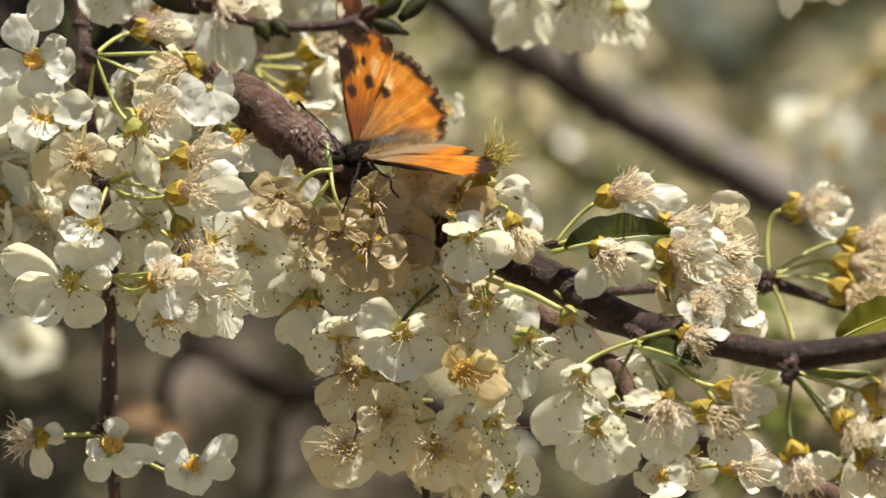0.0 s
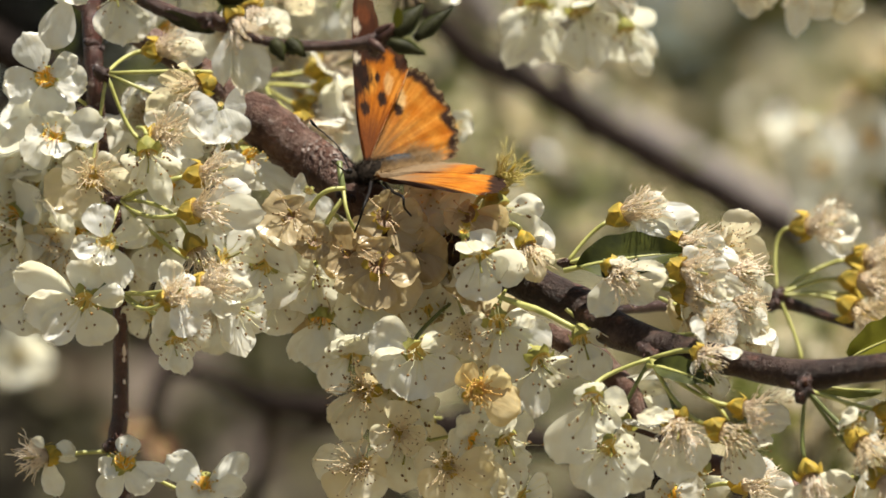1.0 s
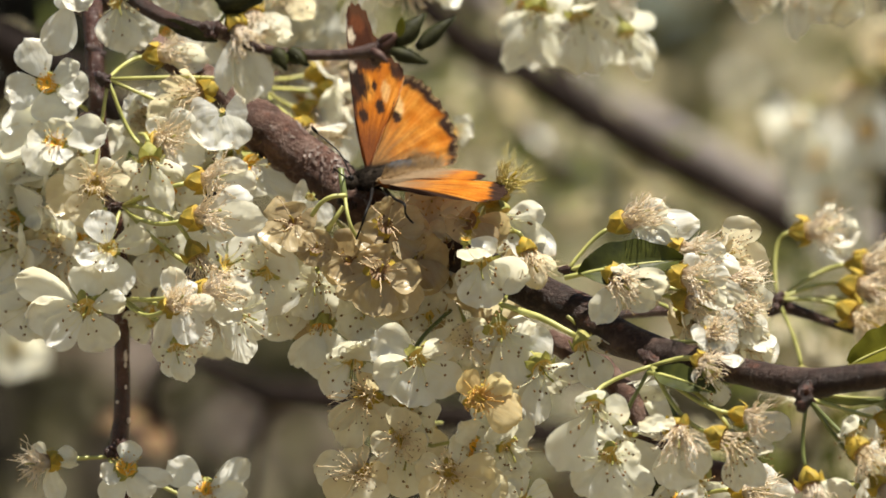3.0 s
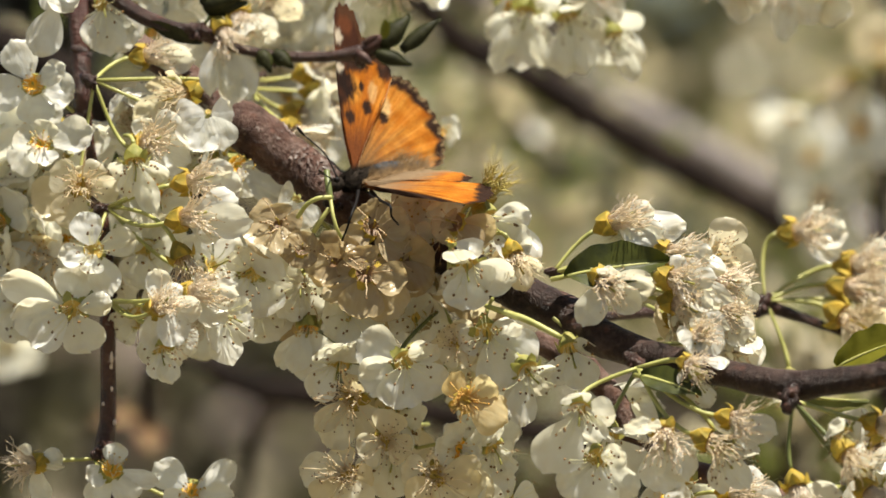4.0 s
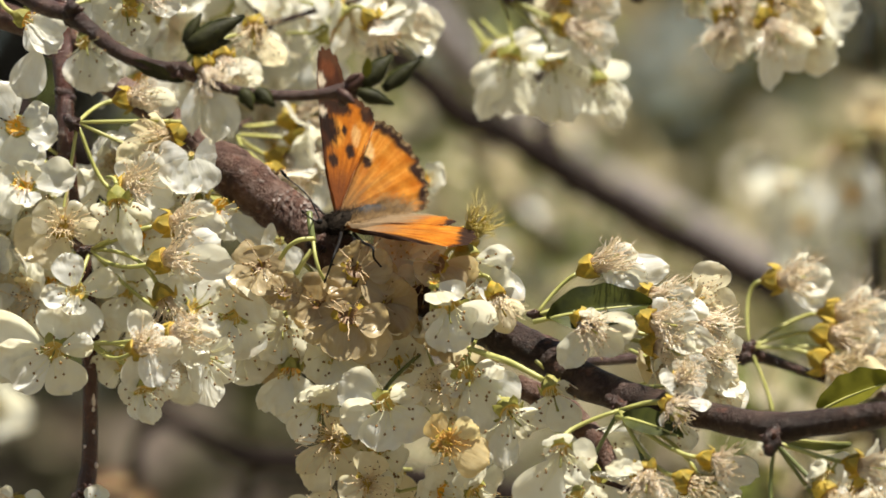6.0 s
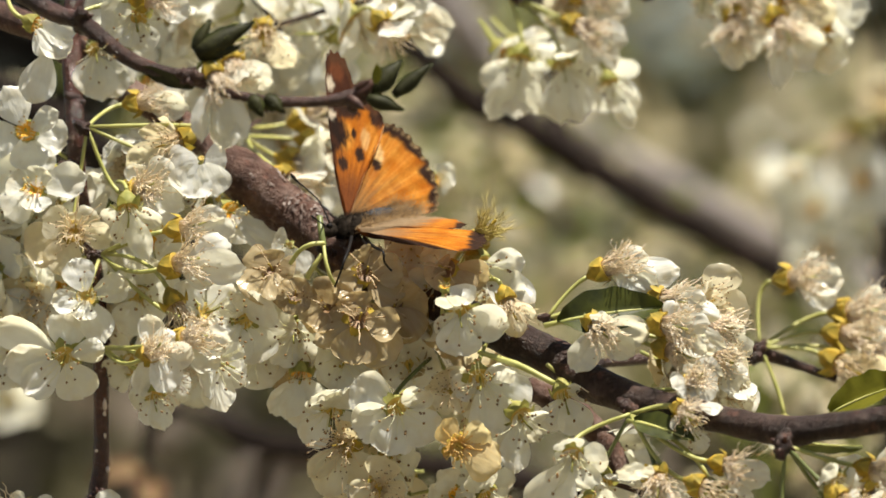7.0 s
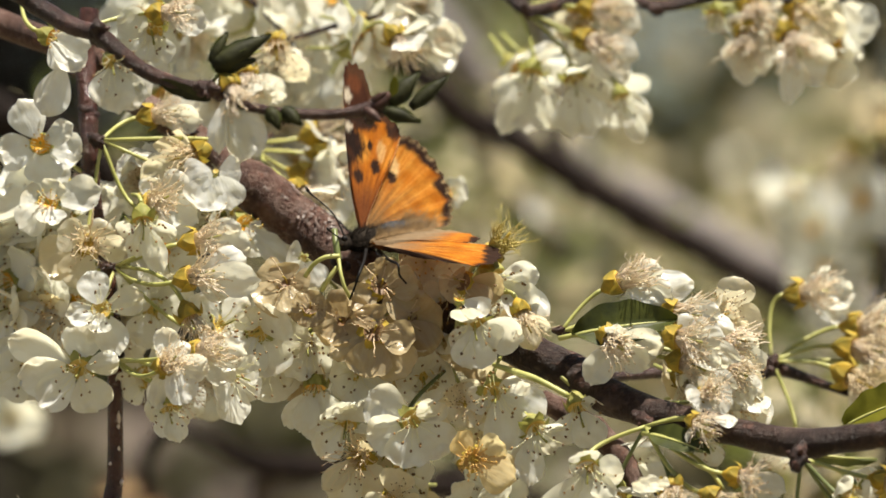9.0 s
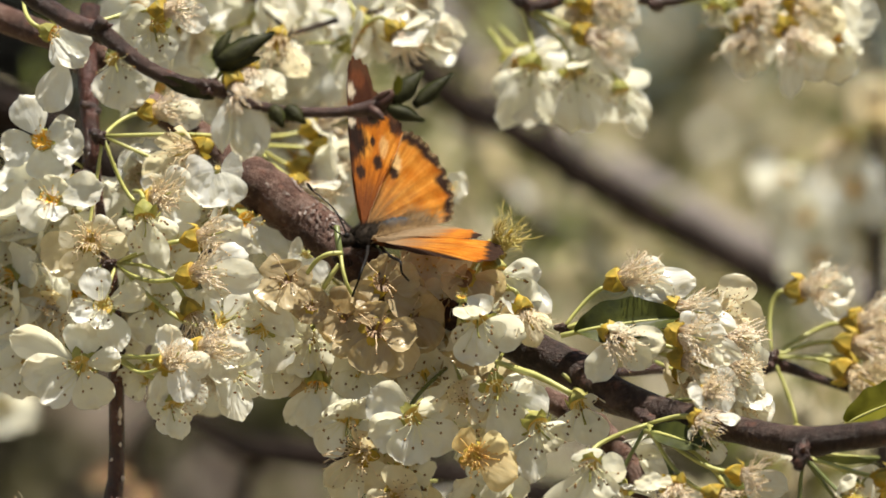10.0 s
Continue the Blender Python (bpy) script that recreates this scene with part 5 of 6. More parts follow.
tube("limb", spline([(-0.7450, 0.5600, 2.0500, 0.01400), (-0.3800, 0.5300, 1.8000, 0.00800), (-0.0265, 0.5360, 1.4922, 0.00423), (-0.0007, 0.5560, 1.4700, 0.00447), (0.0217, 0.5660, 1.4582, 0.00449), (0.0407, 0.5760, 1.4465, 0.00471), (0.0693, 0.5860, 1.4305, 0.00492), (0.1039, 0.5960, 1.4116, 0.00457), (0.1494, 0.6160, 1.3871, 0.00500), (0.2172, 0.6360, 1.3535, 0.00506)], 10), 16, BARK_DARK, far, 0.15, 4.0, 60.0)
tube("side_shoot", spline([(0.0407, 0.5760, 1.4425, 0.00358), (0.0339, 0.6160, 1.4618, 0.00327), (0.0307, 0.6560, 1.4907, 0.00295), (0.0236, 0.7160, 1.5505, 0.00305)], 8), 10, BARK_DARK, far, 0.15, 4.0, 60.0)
# added beside the dark bough to paint its sunlit upper side
far5 = thing("plum_bough", (0.0507, 1.0160, 1.4754), "second bough added as the far bough's sunlit grey-mauve side, out of focus", "branch", "far boughs")
tube("limb", spline([(-0.0420, 0.9560, 1.5785, 0.00787), (-0.0056, 0.9860, 1.5161, 0.00837), (0.0224, 1.0060, 1.4867, 0.00844), (0.0507, 1.0160, 1.4683, 0.00809), (0.0867, 1.0360, 1.4476, 0.00776), (0.1306, 1.0560, 1.4253, 0.00683), (0.1872, 1.0760, 1.4002, 0.00567), (0.2728, 1.1060, 1.3611, 0.00575)], 10), 16, BARK_LIT, far5, 0.15, 4.0, 60.0)
tube("side_shoot", spline([(0.0224, 1.0060, 1.4867, 0.00397), (0.0086, 1.0560, 1.4528, 0.00311), (-0.0204, 1.0960, 1.4051, 0.00268)], 8), 10, BARK_LIT, far5, 0.15, 4.0, 60.0)
far2 = thing("plum_bough", (-0.0417, 0.5560, 1.3510), "dark plum bough low behind, out of focus", "branch", "far boughs")
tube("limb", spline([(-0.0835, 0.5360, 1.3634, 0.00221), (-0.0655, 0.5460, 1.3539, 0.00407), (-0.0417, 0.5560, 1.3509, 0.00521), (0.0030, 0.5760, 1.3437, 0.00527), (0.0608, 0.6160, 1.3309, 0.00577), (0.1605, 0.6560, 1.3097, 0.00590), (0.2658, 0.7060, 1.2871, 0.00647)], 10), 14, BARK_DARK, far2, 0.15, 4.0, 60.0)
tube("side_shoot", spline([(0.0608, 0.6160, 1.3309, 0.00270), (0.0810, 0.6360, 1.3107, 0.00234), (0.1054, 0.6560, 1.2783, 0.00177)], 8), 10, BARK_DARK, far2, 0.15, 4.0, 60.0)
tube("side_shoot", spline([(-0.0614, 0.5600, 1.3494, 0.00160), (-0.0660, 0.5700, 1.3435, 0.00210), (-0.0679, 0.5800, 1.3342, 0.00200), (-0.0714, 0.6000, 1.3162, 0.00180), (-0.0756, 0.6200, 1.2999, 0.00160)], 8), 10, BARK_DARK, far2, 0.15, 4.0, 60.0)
# shoot and leaves added for dark and brown blurs, placed to camera's view
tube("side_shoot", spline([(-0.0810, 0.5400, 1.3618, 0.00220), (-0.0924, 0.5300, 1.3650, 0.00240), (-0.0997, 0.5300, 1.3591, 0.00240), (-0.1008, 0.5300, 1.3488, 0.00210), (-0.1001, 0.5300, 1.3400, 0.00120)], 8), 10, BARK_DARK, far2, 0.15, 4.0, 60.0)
leaf("leaf", far2, (-0.1003, 0.5300, 1.3430), (-0.0970, 0.5200, 1.3335), 0.0085, (0.2, -0.9, 0.5), BROWN_BLOT, 0.2, "brown leaf added for a blurred blot")
leaf("leaf", far2, (-0.1007, 0.5300, 1.3474), (-0.1174, 0.5200, 1.3433), 0.0080, (0.0, -0.8, 0.6), BROWN_BLOT, 0.2, "brown leaf added for a blurred blot")
far3 = thing("plum_bough", (0.1368, 0.4960, 1.4253), "slender upright brown plum shoot, out of focus", "branch", "far boughs")
tube("limb", spline([(0.1300, 0.4960, 1.5260, 0.00100), (0.1352, 0.4960, 1.4703, 0.00130), (0.1358, 0.4960, 1.4440, 0.00230), (0.1362, 0.4960, 1.4038, 0.00300), (0.1366, 0.4960, 1.3534, 0.00310), (0.1400, 0.4960, 1.2995, 0.00324), (0.1500, 0.5000, 0.7000, 0.00600), (0.1600, 0.5000, -0.0800, 0.00900)], 10), 12, BARK_DARK, far3, 0.15, 4.0, 90.0)
knot(far3, (0.1350, 0.4960, 1.4541), 0.008)
for at, yaw, pitch, kind, size in (((0.1245, 0.4760, 1.4517), -60, -40, "spent", 1.3), ((0.1074, 0.4860, 1.4422), -20, -30, "fresh", 1.2),
                                   ((0.1122, 0.4910, 1.4298), -10, -10, "fresh", 1.3), ((0.1160, 0.4810, 1.4171), 0, -20, "fresh", 1.2), ((0.1272, 0.4760, 1.4375), 20, 0, "fresh", 1.3), ((0.1352, 0.4760, 1.4615), 10, 20, "old", 1.3),
                                   ((0.1194, 0.4910, 1.4073), -10, -30, "fresh", 1.3)):
    flower(far3, (0.1350, 0.4960, 1.4541), at, yaw, pitch, kind, size)
far4 = thing("plum_bough", (-0.1225, 0.3960, 1.4644), "dark plum bough behind the blossom, out of focus", "branch", "far boughs")
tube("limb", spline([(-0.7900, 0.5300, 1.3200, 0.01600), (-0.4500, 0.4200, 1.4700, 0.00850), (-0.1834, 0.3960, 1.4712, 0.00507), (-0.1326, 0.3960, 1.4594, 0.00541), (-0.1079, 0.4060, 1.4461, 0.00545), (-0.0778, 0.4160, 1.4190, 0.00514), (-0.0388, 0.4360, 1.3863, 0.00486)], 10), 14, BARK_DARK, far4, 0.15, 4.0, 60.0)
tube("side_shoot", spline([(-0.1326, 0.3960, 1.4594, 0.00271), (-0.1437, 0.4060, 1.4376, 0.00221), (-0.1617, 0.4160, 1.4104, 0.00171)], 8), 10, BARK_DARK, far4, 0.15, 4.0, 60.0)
flower(far4, (-0.1437, 0.4060, 1.3900), (-0.1325, 0.3960, 1.3710), -10, -25, "dots", 1.05)


def spray_mesh(seed, count, size):
    """A loose spray of many small blossoms on a twig, joined."""
    r = random.Random(seed)
    verts, faces, slots = [], [], []

    def add(v, f, slot):
        o = len(verts)
        verts.extend(v)
        faces.extend(tuple(o + q for q in g) for g in f)
        slots.extend([slot] * len(f))

    add(*tube_data([(0, 0, -size * 1.1, 0.003), (size * 0.1, 0, 0, 0.0026), (-size * 0.1, 0, size, 0.0016)], 6), 2)
    for _ in range(count):
        c = Vector((r.gauss(0, size * 0.42), r.gauss(0, size * 0.42), r.uniform(-size, size)))
        q = Euler((r.uniform(0, 6.3), r.uniform(0, 6.3), r.uniform(0, 6.3))).to_matrix()
        for s in range(5):
            a, w = math.tau * s / 5, 0.42
            pts = [(0.001, a, 0), (0.006, a - w, 0.001), (0.011, a - 0.2, 0.003), (0.011, a + 0.2, 0.003), (0.006, a + w, 0.001)]
            add([c + q @ Vector((d * math.cos(b), d * math.sin(b), z)) for d, b, z in pts], [(0, 1, 2, 3, 4)], 0)
        add(*ball(c + q @ Vector((0, 0, 0.001)), 0.0032, 0.8, q @ Vector((0, 0, 1))), 1)
        add(*ball(c - q @ Vector((0, 0, 0.004)), 0.0026, 1.8, q @ Vector((0, 0, 1))), 3)
        for _ in range(2):
            c = Vector((r.gauss(0, size * 0.5), r.gauss(0, size * 0.5), r.uniform(-size, size)))
            q = Euler((r.uniform(0, 6.3), r.uniform(0, 6.3), r.uniform(0, 6.3))).to_matrix()
            add([c + q @ Vector(v) for v in ((0, 0, 0), (0.008, -0.004, 0.001), (0.020, 0, 0), (0.008, 0.004, 0.001))], [(0, 1, 2, 3)], 4)
    return mesh_of("blossom_spray", verts, faces, [PETAL_OLD, FILAMENT_OLD, TWIG, CALYX, LEAF_FAR], slots)


SPRAYS = [spray_mesh(s, 19, 0.05) for s in (1, 2, 3)]
r = random.Random(21)


def sprays(n, lo, hi):
    """Copies of a spray strewn through a box."""
    for _ in range(n):
        at = [r.uniform(lo[k], hi[k]) for k in range(3)]
        ob = new("blossom_spray", r.choice(SPRAYS))
        ob.matrix_basis = pose(*at, r.uniform(-50, 50), r.uniform(-50, 50), r.uniform(0, 360))
        tagged(ob, "blurred spray of white plum blossom on a far twig", "blossom", "far blossom", "stuff")


sprays(4, (-0.0200, 1.2000, 1.5300), (0.3600, 2.2000, 1.2600))
sprays(7, (-0.0805, 1.4760, 1.6102), (0.4703, 2.7760, 1.2066))
sprays(7, (-0.1395, 0.8760, 1.5630), (-0.0238, 1.4760, 1.4400))


sprays(2, (0.0149, 0.9260, 1.4566), (0.0544, 1.1760, 1.4355))
sprays(2, (0.1133, 0.5360, 1.3542), (0.1282, 0.6160, 1.3328))


sprays(1, (-0.1681, 0.8760, 1.4398), (-0.1670, 0.9760, 1.4325))


def hedge():
    """A wall of shrubs in leaf and flower that closes the view; shaded undergrowth is put into its colours."""
    q = random.Random(5)
    verts, faces, slots = [], [], []
    for _ in range(30000):
        x, z = q.uniform(-2.4, 2.6), q.uniform(0, 2.7)
        y = 4.6 + 0.35 * noise.noise(Vector((x * 1.3, 0, z * 1.3))) + q.uniform(0, 0.5) + 0.12 * x * x
        c = Vector((x, y, z))
        m = Euler((q.uniform(0, 6.3), q.uniform(0, 6.3), 0)).to_matrix()
        s = q.uniform(0.025, 0.05)
        o = len(verts)
        verts.extend(c + m @ Vector(v) * s for v in ((-1, 0, 0), (0, -0.6, 0.1), (1, 0, 0), (0, 0.6, 0.1)))
        faces.append((o, o + 1, o + 2, o + 3))
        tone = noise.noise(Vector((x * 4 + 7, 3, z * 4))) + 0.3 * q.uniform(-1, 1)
        # below this line cards take near-black colour as the undergrowth's shade
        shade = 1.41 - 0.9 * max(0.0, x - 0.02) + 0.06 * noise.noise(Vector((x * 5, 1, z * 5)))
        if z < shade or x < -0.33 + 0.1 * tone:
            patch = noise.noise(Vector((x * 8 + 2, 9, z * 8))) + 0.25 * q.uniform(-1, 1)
            # brown and pale patches are placed to fit the camera's view
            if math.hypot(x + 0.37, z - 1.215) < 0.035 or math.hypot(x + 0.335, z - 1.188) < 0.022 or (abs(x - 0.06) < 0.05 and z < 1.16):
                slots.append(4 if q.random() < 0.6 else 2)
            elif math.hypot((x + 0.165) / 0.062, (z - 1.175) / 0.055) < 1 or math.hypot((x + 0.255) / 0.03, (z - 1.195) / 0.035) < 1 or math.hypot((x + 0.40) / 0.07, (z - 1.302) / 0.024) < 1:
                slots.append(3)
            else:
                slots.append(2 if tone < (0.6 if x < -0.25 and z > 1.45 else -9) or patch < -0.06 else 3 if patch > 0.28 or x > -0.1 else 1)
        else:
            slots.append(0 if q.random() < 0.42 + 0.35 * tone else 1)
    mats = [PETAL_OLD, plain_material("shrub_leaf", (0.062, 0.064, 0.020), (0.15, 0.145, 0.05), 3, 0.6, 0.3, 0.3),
            plain_material("shrub_shade", (0.008, 0.006, 0.004), (0.032, 0.025, 0.017), 5, 0.8, 0.2), plain_material("stone_grey", (0.24, 0.18, 0.14), (0.48, 0.41, 0.39), 5, 0.8, 0.2), BROWN_BLOT]
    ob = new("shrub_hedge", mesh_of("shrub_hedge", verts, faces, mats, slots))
    tagged(ob, "far hedge of flowering shrubs, quite out of focus", "hedge", kind="stuff")


hedge()


# ---- butterfly ----
butterfly = thing("butterfly", (-0.0189, -0.0260, 1.4153), "orange tortoiseshell butterfly with black spots, wings half open on the blossom", "butterfly")


def wing(name, hinge, along, back, outline, colour, label, scallop=0.0):
    """A wing fanned out from its hinge. outline: (a, b) in metres along the two ways; colour(a, b, rho) gives its scales."""
    along, back = Vector(along).normalized(), Vector(back)
    back = (back - along * back.dot(along)).normalized()
    normal = along.cross(back)
    rim = spline(outline, 14)
    nr = 40
    verts, faces, cols = [], [], []
    for i, (a, b) in enumerate(rim):
        for j in range(nr + 1):
            rho = j / nr
            wob = 1 + (scallop * (math.sin(i * 0.9) + 0.6 * noise.noise(Vector((i * 0.31, 2, 0))))) * rho ** 8
            x, y = a * rho * wob, b * rho * wob
            h = 0.0016 * math.sin(rho * math.pi) * 0.6 + 0.00012 * math.sin(i * 0.55) * rho
            verts.append(along * x + back * y + normal * h)
            cols.append((*colour(x, y, rho, i / (len(rim) - 1)), 1))
    for i in range(len(rim) - 1):
        for j in range(nr):
            q = i * (nr + 1) + j
            faces.append((q, q + 1, q + nr + 2, q + nr + 1))
    me = mesh_of(name, verts, faces, [WING])
    at = me.color_attributes.new("scales", "FLOAT_COLOR", "POINT")
    at.data.foreach_set("color", [c for q in cols for c in q])
    return part(name, me, butterfly, Matrix.Translation(hinge), label)


def blend(a, b, t):
    t = max(0.0, min(1.0, t))
    return tuple(p + (q - p) * t for p, q in zip(a, b))


def disc(x, y, cx, cy, rx, ry):
    """1 inside a spot, 0 outside, with a soft edge."""
    d = math.hypot((x - cx) / rx, (y - cy) / ry) + 0.25 * noise.noise(Vector((x * 1500, y * 1500, cx * 900)))
    return max(0.0, min(1.0, (1.15 - d) / 0.3))


ORANGE, GOLD, DARK, WHITE = (0.48, 0.148, 0.014), (0.66, 0.28, 0.045), (0.035, 0.018, 0.012), (0.75, 0.66, 0.52)


def fore_colour(x, y, rho, k):
    n = noise.noise(Vector((x * 350, y * 350, 1)))
    fine = noise.noise(Vector((k * 60, rho * 5, 4)))
    c = blend(ORANGE, GOLD, 0.9 * disc(x, y, 0.0200, 0.0005, 0.0035, 0.0028) + 0.7 * disc(x, y, 0.0205, 0.0075, 0.004, 0.002) + 0.25 * n)
    c = blend(c, (0.80, 0.52, 0.22), 0.8 * disc(x, y, 0.0205, 0.0062, 0.0026, 0.0012))
    c = blend(c, (0.15, 0.048, 0.016), 0.9 * (0.0165 - x) / 0.0085 + 0.4 * fine)
    c = blend(c, (0.30, 0.075, 0.012), 0.8 * max(0.0, noise.noise(Vector((k * 95, rho * 2.2, 7)))))
    for s in (disc(x, y, 0.0132, -0.0001, 0.0017, 0.0015), disc(x, y, 0.0164, 0.0047, 0.0018, 0.0014), disc(x, y, 0.0152, 0.0086, 0.0014, 0.0013),
              disc(x, y, 0.0211, 0.0032, 0.0012, 0.0008)):
        c = blend(c, DARK, s)
    c = blend(c, (0.075, 0.028, 0.012), (-0.0016 - y + 0.0006 * n) / 0.0006 if x < 0.02 else 0)
    c = blend(c, (0.022, 0.012, 0.009), disc(x, y, 0.0203, -0.0042, 0.0054, 0.0060))
    c = blend(c, DARK, disc(x, y, 0.0262, 0.0000, 0.0020, 0.0050))
    c = blend(c, DARK, disc(x, y, 0.0268, 0.0095, 0.0030, 0.0024))
    c = blend(c, WHITE, 0.8 * disc(x, y, 0.0243, -0.0030, 0.0010, 0.0014))
    c = blend(c, (0.055, 0.020, 0.011), (x - 0.0275) / 0.001 + n)
    c = blend(c, (0.15, 0.05, 0.022), 0.8 * disc(x, y, 0.0350, -0.0015, 0.0026, 0.0020) + 0.5 * n)
    c = blend(c, WHITE, 0.75 * disc(x, y, 0.0316, -0.0034, 0.0017, 0.0013))
    c = blend(c, (0.62, 0.44, 0.25), 0.8 if k > 0.80 and rho > 0.965 else 0)
    c = blend(c, (0.085, 0.038, 0.02), (rho - 0.92) / 0.03 + n if 0.40 < k < 0.72 else (0.30 - k) / 0.02 if rho > 0.97 else 0)
    return c


def hind_colour(x, y, rho, k):
    n = noise.noise(Vector((x * 350, y * 350, 1)))
    fine = noise.noise(Vector((k * 70, rho * 4, 9)))
    c = blend(ORANGE, GOLD, 0.35 + 0.6 * n)
    c = blend(c, (0.80, 0.42, 0.10), 0.7 * max(0.0, noise.noise(Vector((k * 110, rho * 3, 17)))))
    c = blend(c, (0.36, 0.09, 0.012), 0.8 * max(0.0, noise.noise(Vector((k * 85, rho * 2.5, 27)))))
    c = blend(c, (0.22, 0.12, 0.05), (0.66 - rho) * 1.9 + 0.5 * fine)
    c = blend(c, (0.36, 0.25, 0.15), (k - 0.74) * 6 + 0.4 * fine if rho < 0.9 else 0)
    c = blend(c, (0.80, 0.55, 0.26), 0.8 * disc(x, y, 0.0175, 0.0092, 0.0022, 0.0014))
    c = blend(c, DARK, disc(x, y, 0.0150, 0.0086, 0.0015, 0.0013))
    c = blend(c, DARK, (rho - 0.885 + 0.06 * n) / 0.035 if k > 0.12 else 0)
    c = blend(c, (0.42, 0.30, 0.16), 0.9 * (rho > 0.955) * (0.3 + 1.5 * fine))
    return c


def near_hind_colour(x, y, rho, k):
    fine = noise.noise(Vector((k * 70, rho * 4, 9)))
    n = noise.noise(Vector((x * 350, y * 350, 1)))
    c = blend((0.42, 0.11, 0.007), (0.62, 0.25, 0.025), 0.3 + 0.6 * n)
    c = blend(c, (0.36, 0.10, 0.012), 0.15)
    c = blend(c, (0.80, 0.42, 0.09), 0.8 * max(0.0, noise.noise(Vector((k * 140, rho * 3, 57)))))
    c = blend(c, (0.20, 0.07, 0.015), 1.2 * max(0.0, noise.noise(Vector((k * 120, rho * 2.5, 37)))))
    c = blend(c, (0.13, 0.075, 0.035), (0.8 - rho) * 1.9 + 0.8 * fine)
    c = blend(c, (0.25, 0.175, 0.105), (0.70 - rho) * 2.5 + 0.5 * fine)
    c = blend(c, (0.25, 0.175, 0.105), (0.0115 - x) / 0.005 + 0.6 * fine)
    return blend(c, DARK, 0.9 * (rho - 0.90 + 0.04 * n) / 0.03 if 0.2 < k < 0.5 else 0)


def near_colour(x, y, rho, k):
    n = noise.noise(Vector((x * 350, y * 350, 1)))
    fine = noise.noise(Vector((k * 60, rho * 5, 4)))
    c = blend((0.42, 0.11, 0.007), (0.62, 0.25, 0.025), 0.3 + 0.6 * n)
    c = blend(c, (0.14, 0.05, 0.016), (0.66 - rho) * 1.5 + 0.6 * fine)
    c = blend(c, (0.22, 0.07, 0.012), 1.2 * max(0.0, noise.noise(Vector((k * 120, rho * 2.5, 7)))))
    c = blend(c, (0.78, 0.42, 0.10), 0.8 * max(0.0, noise.noise(Vector((k * 140, rho * 3, 17)))))
    c = blend(c, (0.27, 0.18, 0.10), (0.50 - rho) * 3 + 0.5 * fine)
    c = blend(c, DARK, (0.8 * x + 0.5 * y - 0.0238 + 0.0016 * n) / 0.0010)
    c = blend(c, DARK, (0.05 - k) / 0.03)
    c = blend(c, DARK, (-y - 0.095 * x) / 0.0006)
    c = blend(c, DARK, (rho - 0.93 + 0.05 * n) / 0.03 if 0.30 < k < 0.80 else 0)
    return c


HINGE = Vector((-0.0189, -0.0240, 1.4176))
UP, BACK = (-0.03, 0.38, 1.0), (0.74, 0.66, 0.0)
far_fore = wing("forewing", HINGE, UP, BACK, [(0.0, 0.0), (0.0063, -0.0017), (0.0156, -0.0038), (0.0258, -0.0047), (0.035, -0.0049), (0.0390, -0.0036), (0.0385, 0.0003), (0.0326, 0.0034),
                                   (0.0290, 0.0075), (0.0270, 0.0108), (0.0222, 0.0105), (0.011, 0.0050), (0.001, 0.001)], fore_colour, "orange forewing with black spots", 0.012)
far_hind = wing("hindwing", HINGE + Vector((0.0006, 0.0012, 0)), UP, BACK, [(0.002, 0.0), (0.013, 0.0055), (0.0235, 0.0095), (0.0255, 0.0125), (0.0240, 0.0172), (0.0194, 0.0222), (0.0140, 0.0250), (0.0094, 0.0252),
                                   (0.0066, 0.0236), (0.0035, 0.0140), (0.0005, 0.004)], hind_colour, "orange hindwing with dark scalloped margin", 0.014)
OUT, REAR = (0.80, -0.58, -0.10), (0.50, 0.84, 0.19)
NEAR_HINGE = Vector((-0.0172, -0.0320, 1.4137))
near_fore = wing("forewing", NEAR_HINGE, OUT, REAR, [(0.0, 0.0), (0.010, -0.002), (0.022, -0.0032), (0.0305, -0.0025), (0.0326, 0.001), (0.0310, 0.0060),
                                   (0.0275, 0.0113), (0.0235, 0.0150), (0.0188, 0.0162), (0.009, 0.009), (0.001, 0.001)], near_colour, "orange forewing seen edge-on, with a dark tip", 0.012)
near_hind = wing("hindwing", NEAR_HINGE + Vector((0, 0.001, 0.0006)), OUT, REAR, [(0.002, 0.0), (0.010, 0.0072), (0.0155, 0.0115), (0.0175, 0.0150), (0.0165, 0.0185), (0.012, 0.0215), (0.006, 0.0225), (0.001, 0.020),
                                   (-0.001, 0.012), (-0.001, 0.0035)], near_hind_colour, "orange hindwing with a dusky base", 0.012)


def fur(name, path, sides, mat, count, length, seed, back_dir):
    """A rounded body piece with a coat of short hairs."""
    q = random.Random(seed)
    verts, faces = tube_data(path, sides, 0.06, seed, 400.0)
    inv = Vector(WORLD[butterfly].translation)
    n0 = len(verts)
    for _ in range(count):
        i = q.randrange(1, len(path) - 1)
        k = q.randrange(sides)
        p = verts[i * sides + k]
        c = Vector(path[i][:3])
        d = ((p - c).normalized() + Vector(back_dir) * 0.8 + Vector((q.uniform(-1, 1), q.uniform(-1, 1), q.uniform(-1, 1))) * 0.5).normalized()
        s = d.orthogonal().normalized() * 0.00005
        o = len(verts)
        p = p + (verts[i * sides + (k + 1) % sides] - p) * q.random()
        verts.extend((p - s, p + s, p + d * length * q.uniform(0.5, 1.1)))
        faces.append((o, o + 1, o + 2))
    return part(name, mesh_of(name, [v - inv for v in verts], faces, [mat]), butterfly, WORLD[butterfly])


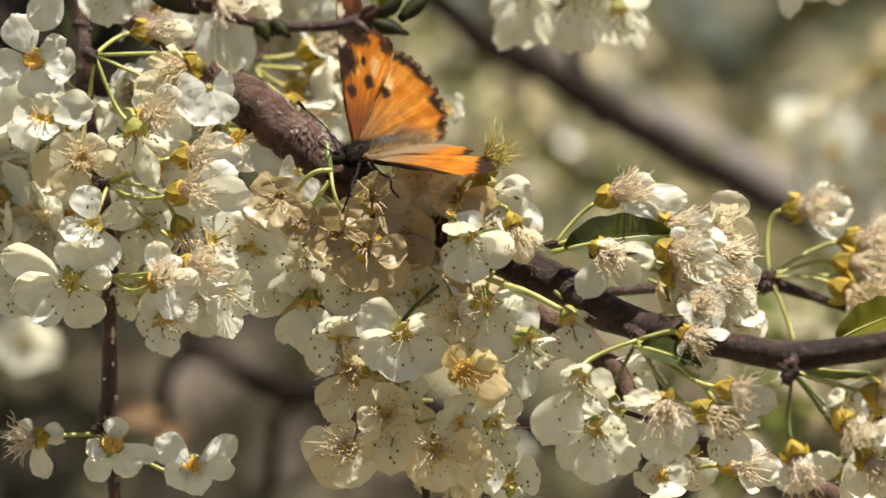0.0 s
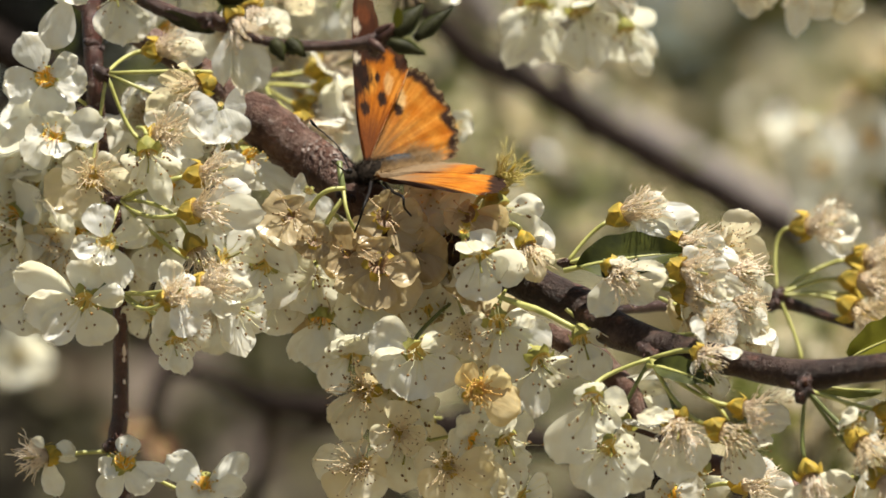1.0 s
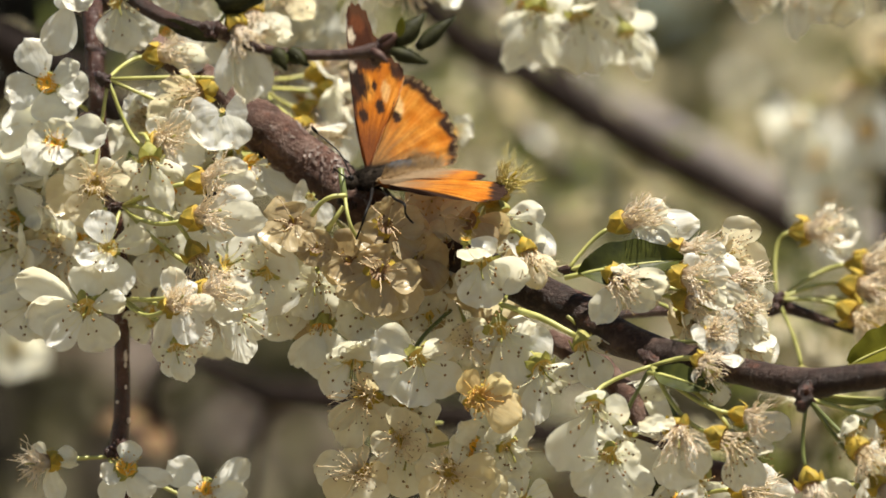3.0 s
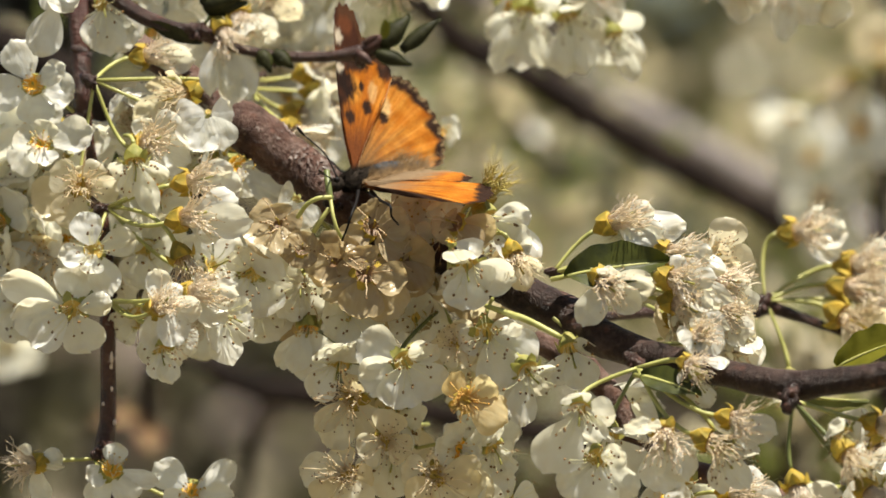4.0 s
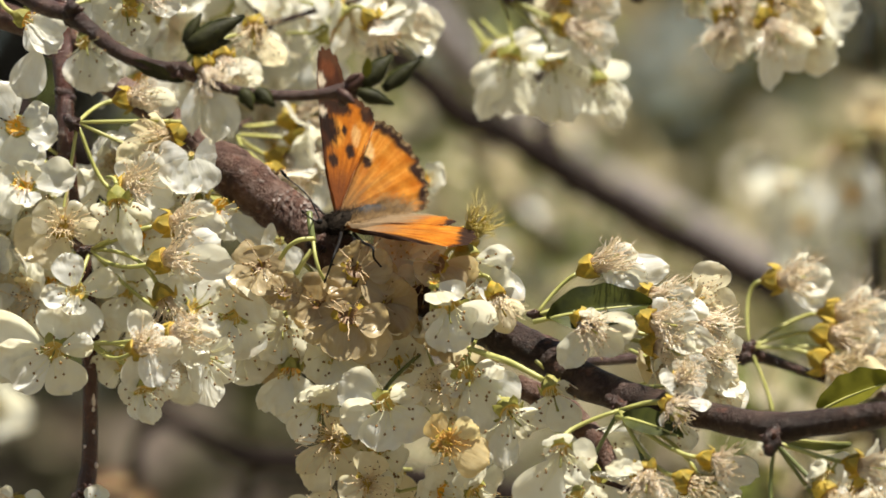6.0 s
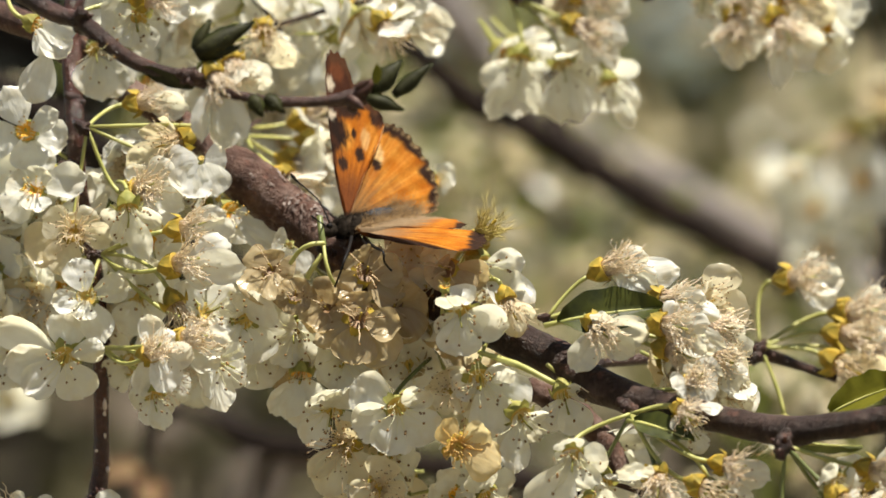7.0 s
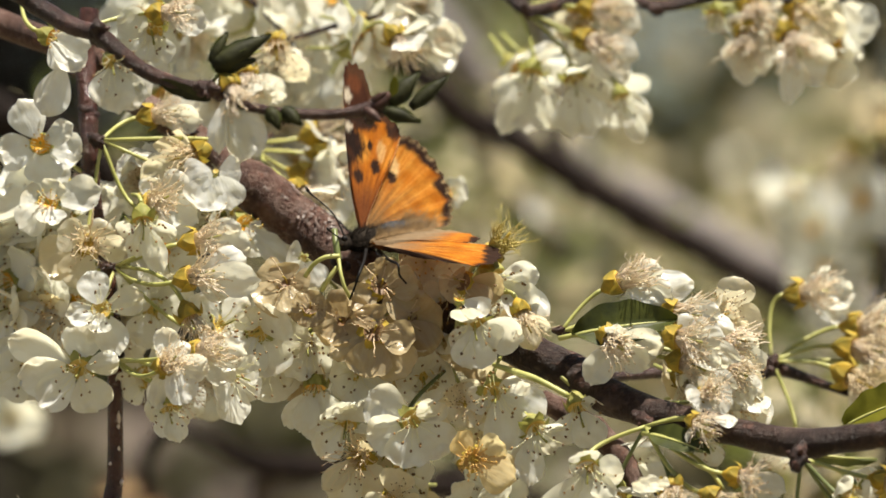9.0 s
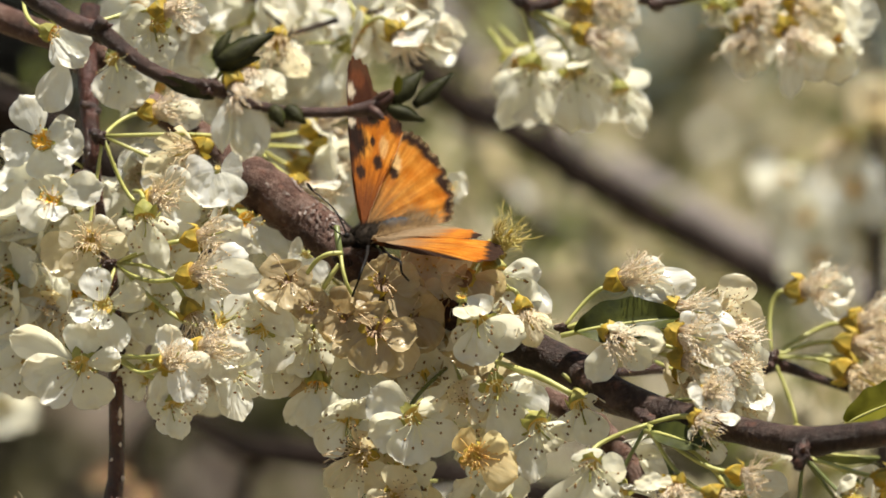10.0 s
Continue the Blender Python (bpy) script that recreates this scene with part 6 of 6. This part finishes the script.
fur("thorax", spline([(-0.0221, -0.0310, 1.4147, 0.00074), (-0.0208, -0.0300, 1.4150, 0.00185), (-0.0186, -0.0280, 1.4155, 0.00232), (-0.0162, -0.0250, 1.4161, 0.00215), (-0.0137, -0.0210, 1.4169, 0.00137)], 5), 12, FUR, 1600, 0.0019, 2, (0.7, 0.5, 0.3))
fur("abdomen", spline([(-0.0158, -0.0240, 1.4166, 0.00150), (-0.0126, -0.0200, 1.4176, 0.00200), (-0.0094, -0.0160, 1.4181, 0.00190), (-0.0062, -0.0110, 1.4186, 0.00165), (-0.0035, -0.0060, 1.4188, 0.00045)], 5), 12, ABDOMEN, 500, 0.0011, 3, (0.9, 0.4, 0.1))
fur("hair_tuft", spline([(-0.0112, -0.0175, 1.4186, 0.00030), (-0.0096, -0.0165, 1.4189, 0.00060), (-0.0082, -0.0150, 1.4190, 0.00075), (-0.0056, -0.0112, 1.4192, 0.00060), (-0.0030, -0.0075, 1.4192, 0.00020)], 6), 10, HAIR, 1000, 0.0042, 6, (1.0, 0.3, 0.35))
fur("hair_tuft", spline([(-0.0165, -0.0300, 1.4152, 0.00030), (-0.0125, -0.0260, 1.4164, 0.00050), (-0.0085, -0.0220, 1.4172, 0.00050), (-0.0040, -0.0180, 1.4178, 0.00020)], 6), 8, HAIR, 900, 0.0040, 8, (1.0, 0.0, 0.2))
fur("head", spline([(-0.0240, -0.0340, 1.4140, 0.00037), (-0.0233, -0.0330, 1.4142, 0.00136), (-0.0221, -0.0310, 1.4146, 0.00161), (-0.0207, -0.0290, 1.4151, 0.00099)], 4), 10, FUR, 120, 0.0010, 4, (-0.5, -0.3, 0.3))
for x, y, z in ((-0.0223, -0.0400, 1.4154), (-0.0231, -0.0280, 1.4140)):
    verts, faces = tube_data(spline([(x - 0.0007, y, z, 0.0001), (x - 0.0003, y, z, 0.0006), (x + 0.0003, y, z, 0.0006), (x + 0.0007, y, z, 0.0001)], 3), 8)
    inv = WORLD[butterfly].translation
    part("eye", mesh_of("eye", [v - inv for v in verts], faces, [CHITIN]), butterfly, WORLD[butterfly])
tube("antenna", spline([(-0.0225, -0.0320, 1.4160, 0.00020), (-0.0247, -0.0300, 1.4206, 0.00019), (-0.0278, -0.0280, 1.4237, 0.00017), (-0.0297, -0.0270, 1.4252, 0.00022), (-0.0306, -0.0270, 1.4262, 0.00042), (-0.0313, -0.0270, 1.4271, 0.00025)], 5), 6, CHITIN, butterfly)
tube("antenna", spline([(-0.0229, -0.0360, 1.4152, 0.00020), (-0.0238, -0.0440, 1.4158, 0.00018), (-0.0246, -0.0520, 1.4164, 0.00017), (-0.0252, -0.0580, 1.4169, 0.00031), (-0.0255, -0.0600, 1.4172, 0.00019)], 5), 6, CHITIN, butterfly)
tube("leg", spline([(-0.0178, -0.0320, 1.4131, 0.00042), (-0.0180, -0.0420, 1.4106, 0.00034), (-0.0188, -0.0480, 1.4081, 0.00031), (-0.0198, -0.0480, 1.4050, 0.00024), (-0.0210, -0.0460, 1.4021, 0.00022)], 4), 6, CHITIN, butterfly)
tube("leg", spline([(-0.0151, -0.0300, 1.4131, 0.00042), (-0.0128, -0.0400, 1.4109, 0.00034), (-0.0106, -0.0460, 1.4097, 0.00031), (-0.0103, -0.0460, 1.4075, 0.00024), (-0.0088, -0.0440, 1.4056, 0.00022)], 4), 6, CHITIN, butterfly)
tube("leg", spline([(-0.0216, -0.0300, 1.4143, 0.00037), (-0.0233, -0.0320, 1.4137, 0.00030), (-0.0240, -0.0330, 1.4119, 0.00022), (-0.0235, -0.0330, 1.4100, 0.00015)], 4), 6, CHITIN, butterfly)
tube("leg", spline([(-0.0167, -0.0240, 1.4132, 0.00042), (-0.0145, -0.0200, 1.4114, 0.00033), (-0.0130, -0.0180, 1.4086, 0.00025), (-0.0118, -0.0180, 1.4066, 0.00016)], 4), 6, CHITIN, butterfly)


# ---- what moves ----
def motions():
    """The wings sway by a few degrees in the breeze as the butterfly feeds."""
    axis = (Vector(REAR) - Vector(OUT).normalized() * Vector(REAR).dot(Vector(OUT).normalized())).normalized()
    for ob in (near_fore, near_hind):
        rest = ob.matrix_basis.copy()
        rows = []
        for t, deg in ((0, 0.0), (2.0, 0.1), (3.5, 0.0), (5.0, 0.0), (6.0, 0.6), (7.5, 0.7), (8.5, 1.4), (10, 1.0)):
            rows.append((t, rest @ Matrix.Rotation(radians(deg), 4, axis)))
        walk(ob, rows)
    axis = Vector(BACK).normalized()
    for ob in (far_fore, far_hind):
        rest = ob.matrix_basis.copy()
        rows = []
        for t, deg in ((0, 0.4), (0.5, 2.2), (1.0, 3.6), (1.5, 2.8), (2.0, 2.0), (3.5, -1.4), (4.0, 0.0), (5.0, 0.7), (5.5, 1.4), (6.0, -0.6), (7.5, -1.2), (8.0, -0.4), (8.5, 2.0), (9.0, 1.2), (9.5, 0.4), (10, 2.4)):
            rows.append((t, rest @ Matrix.Rotation(radians(deg), 4, axis)))
        walk(ob, rows)


motions()
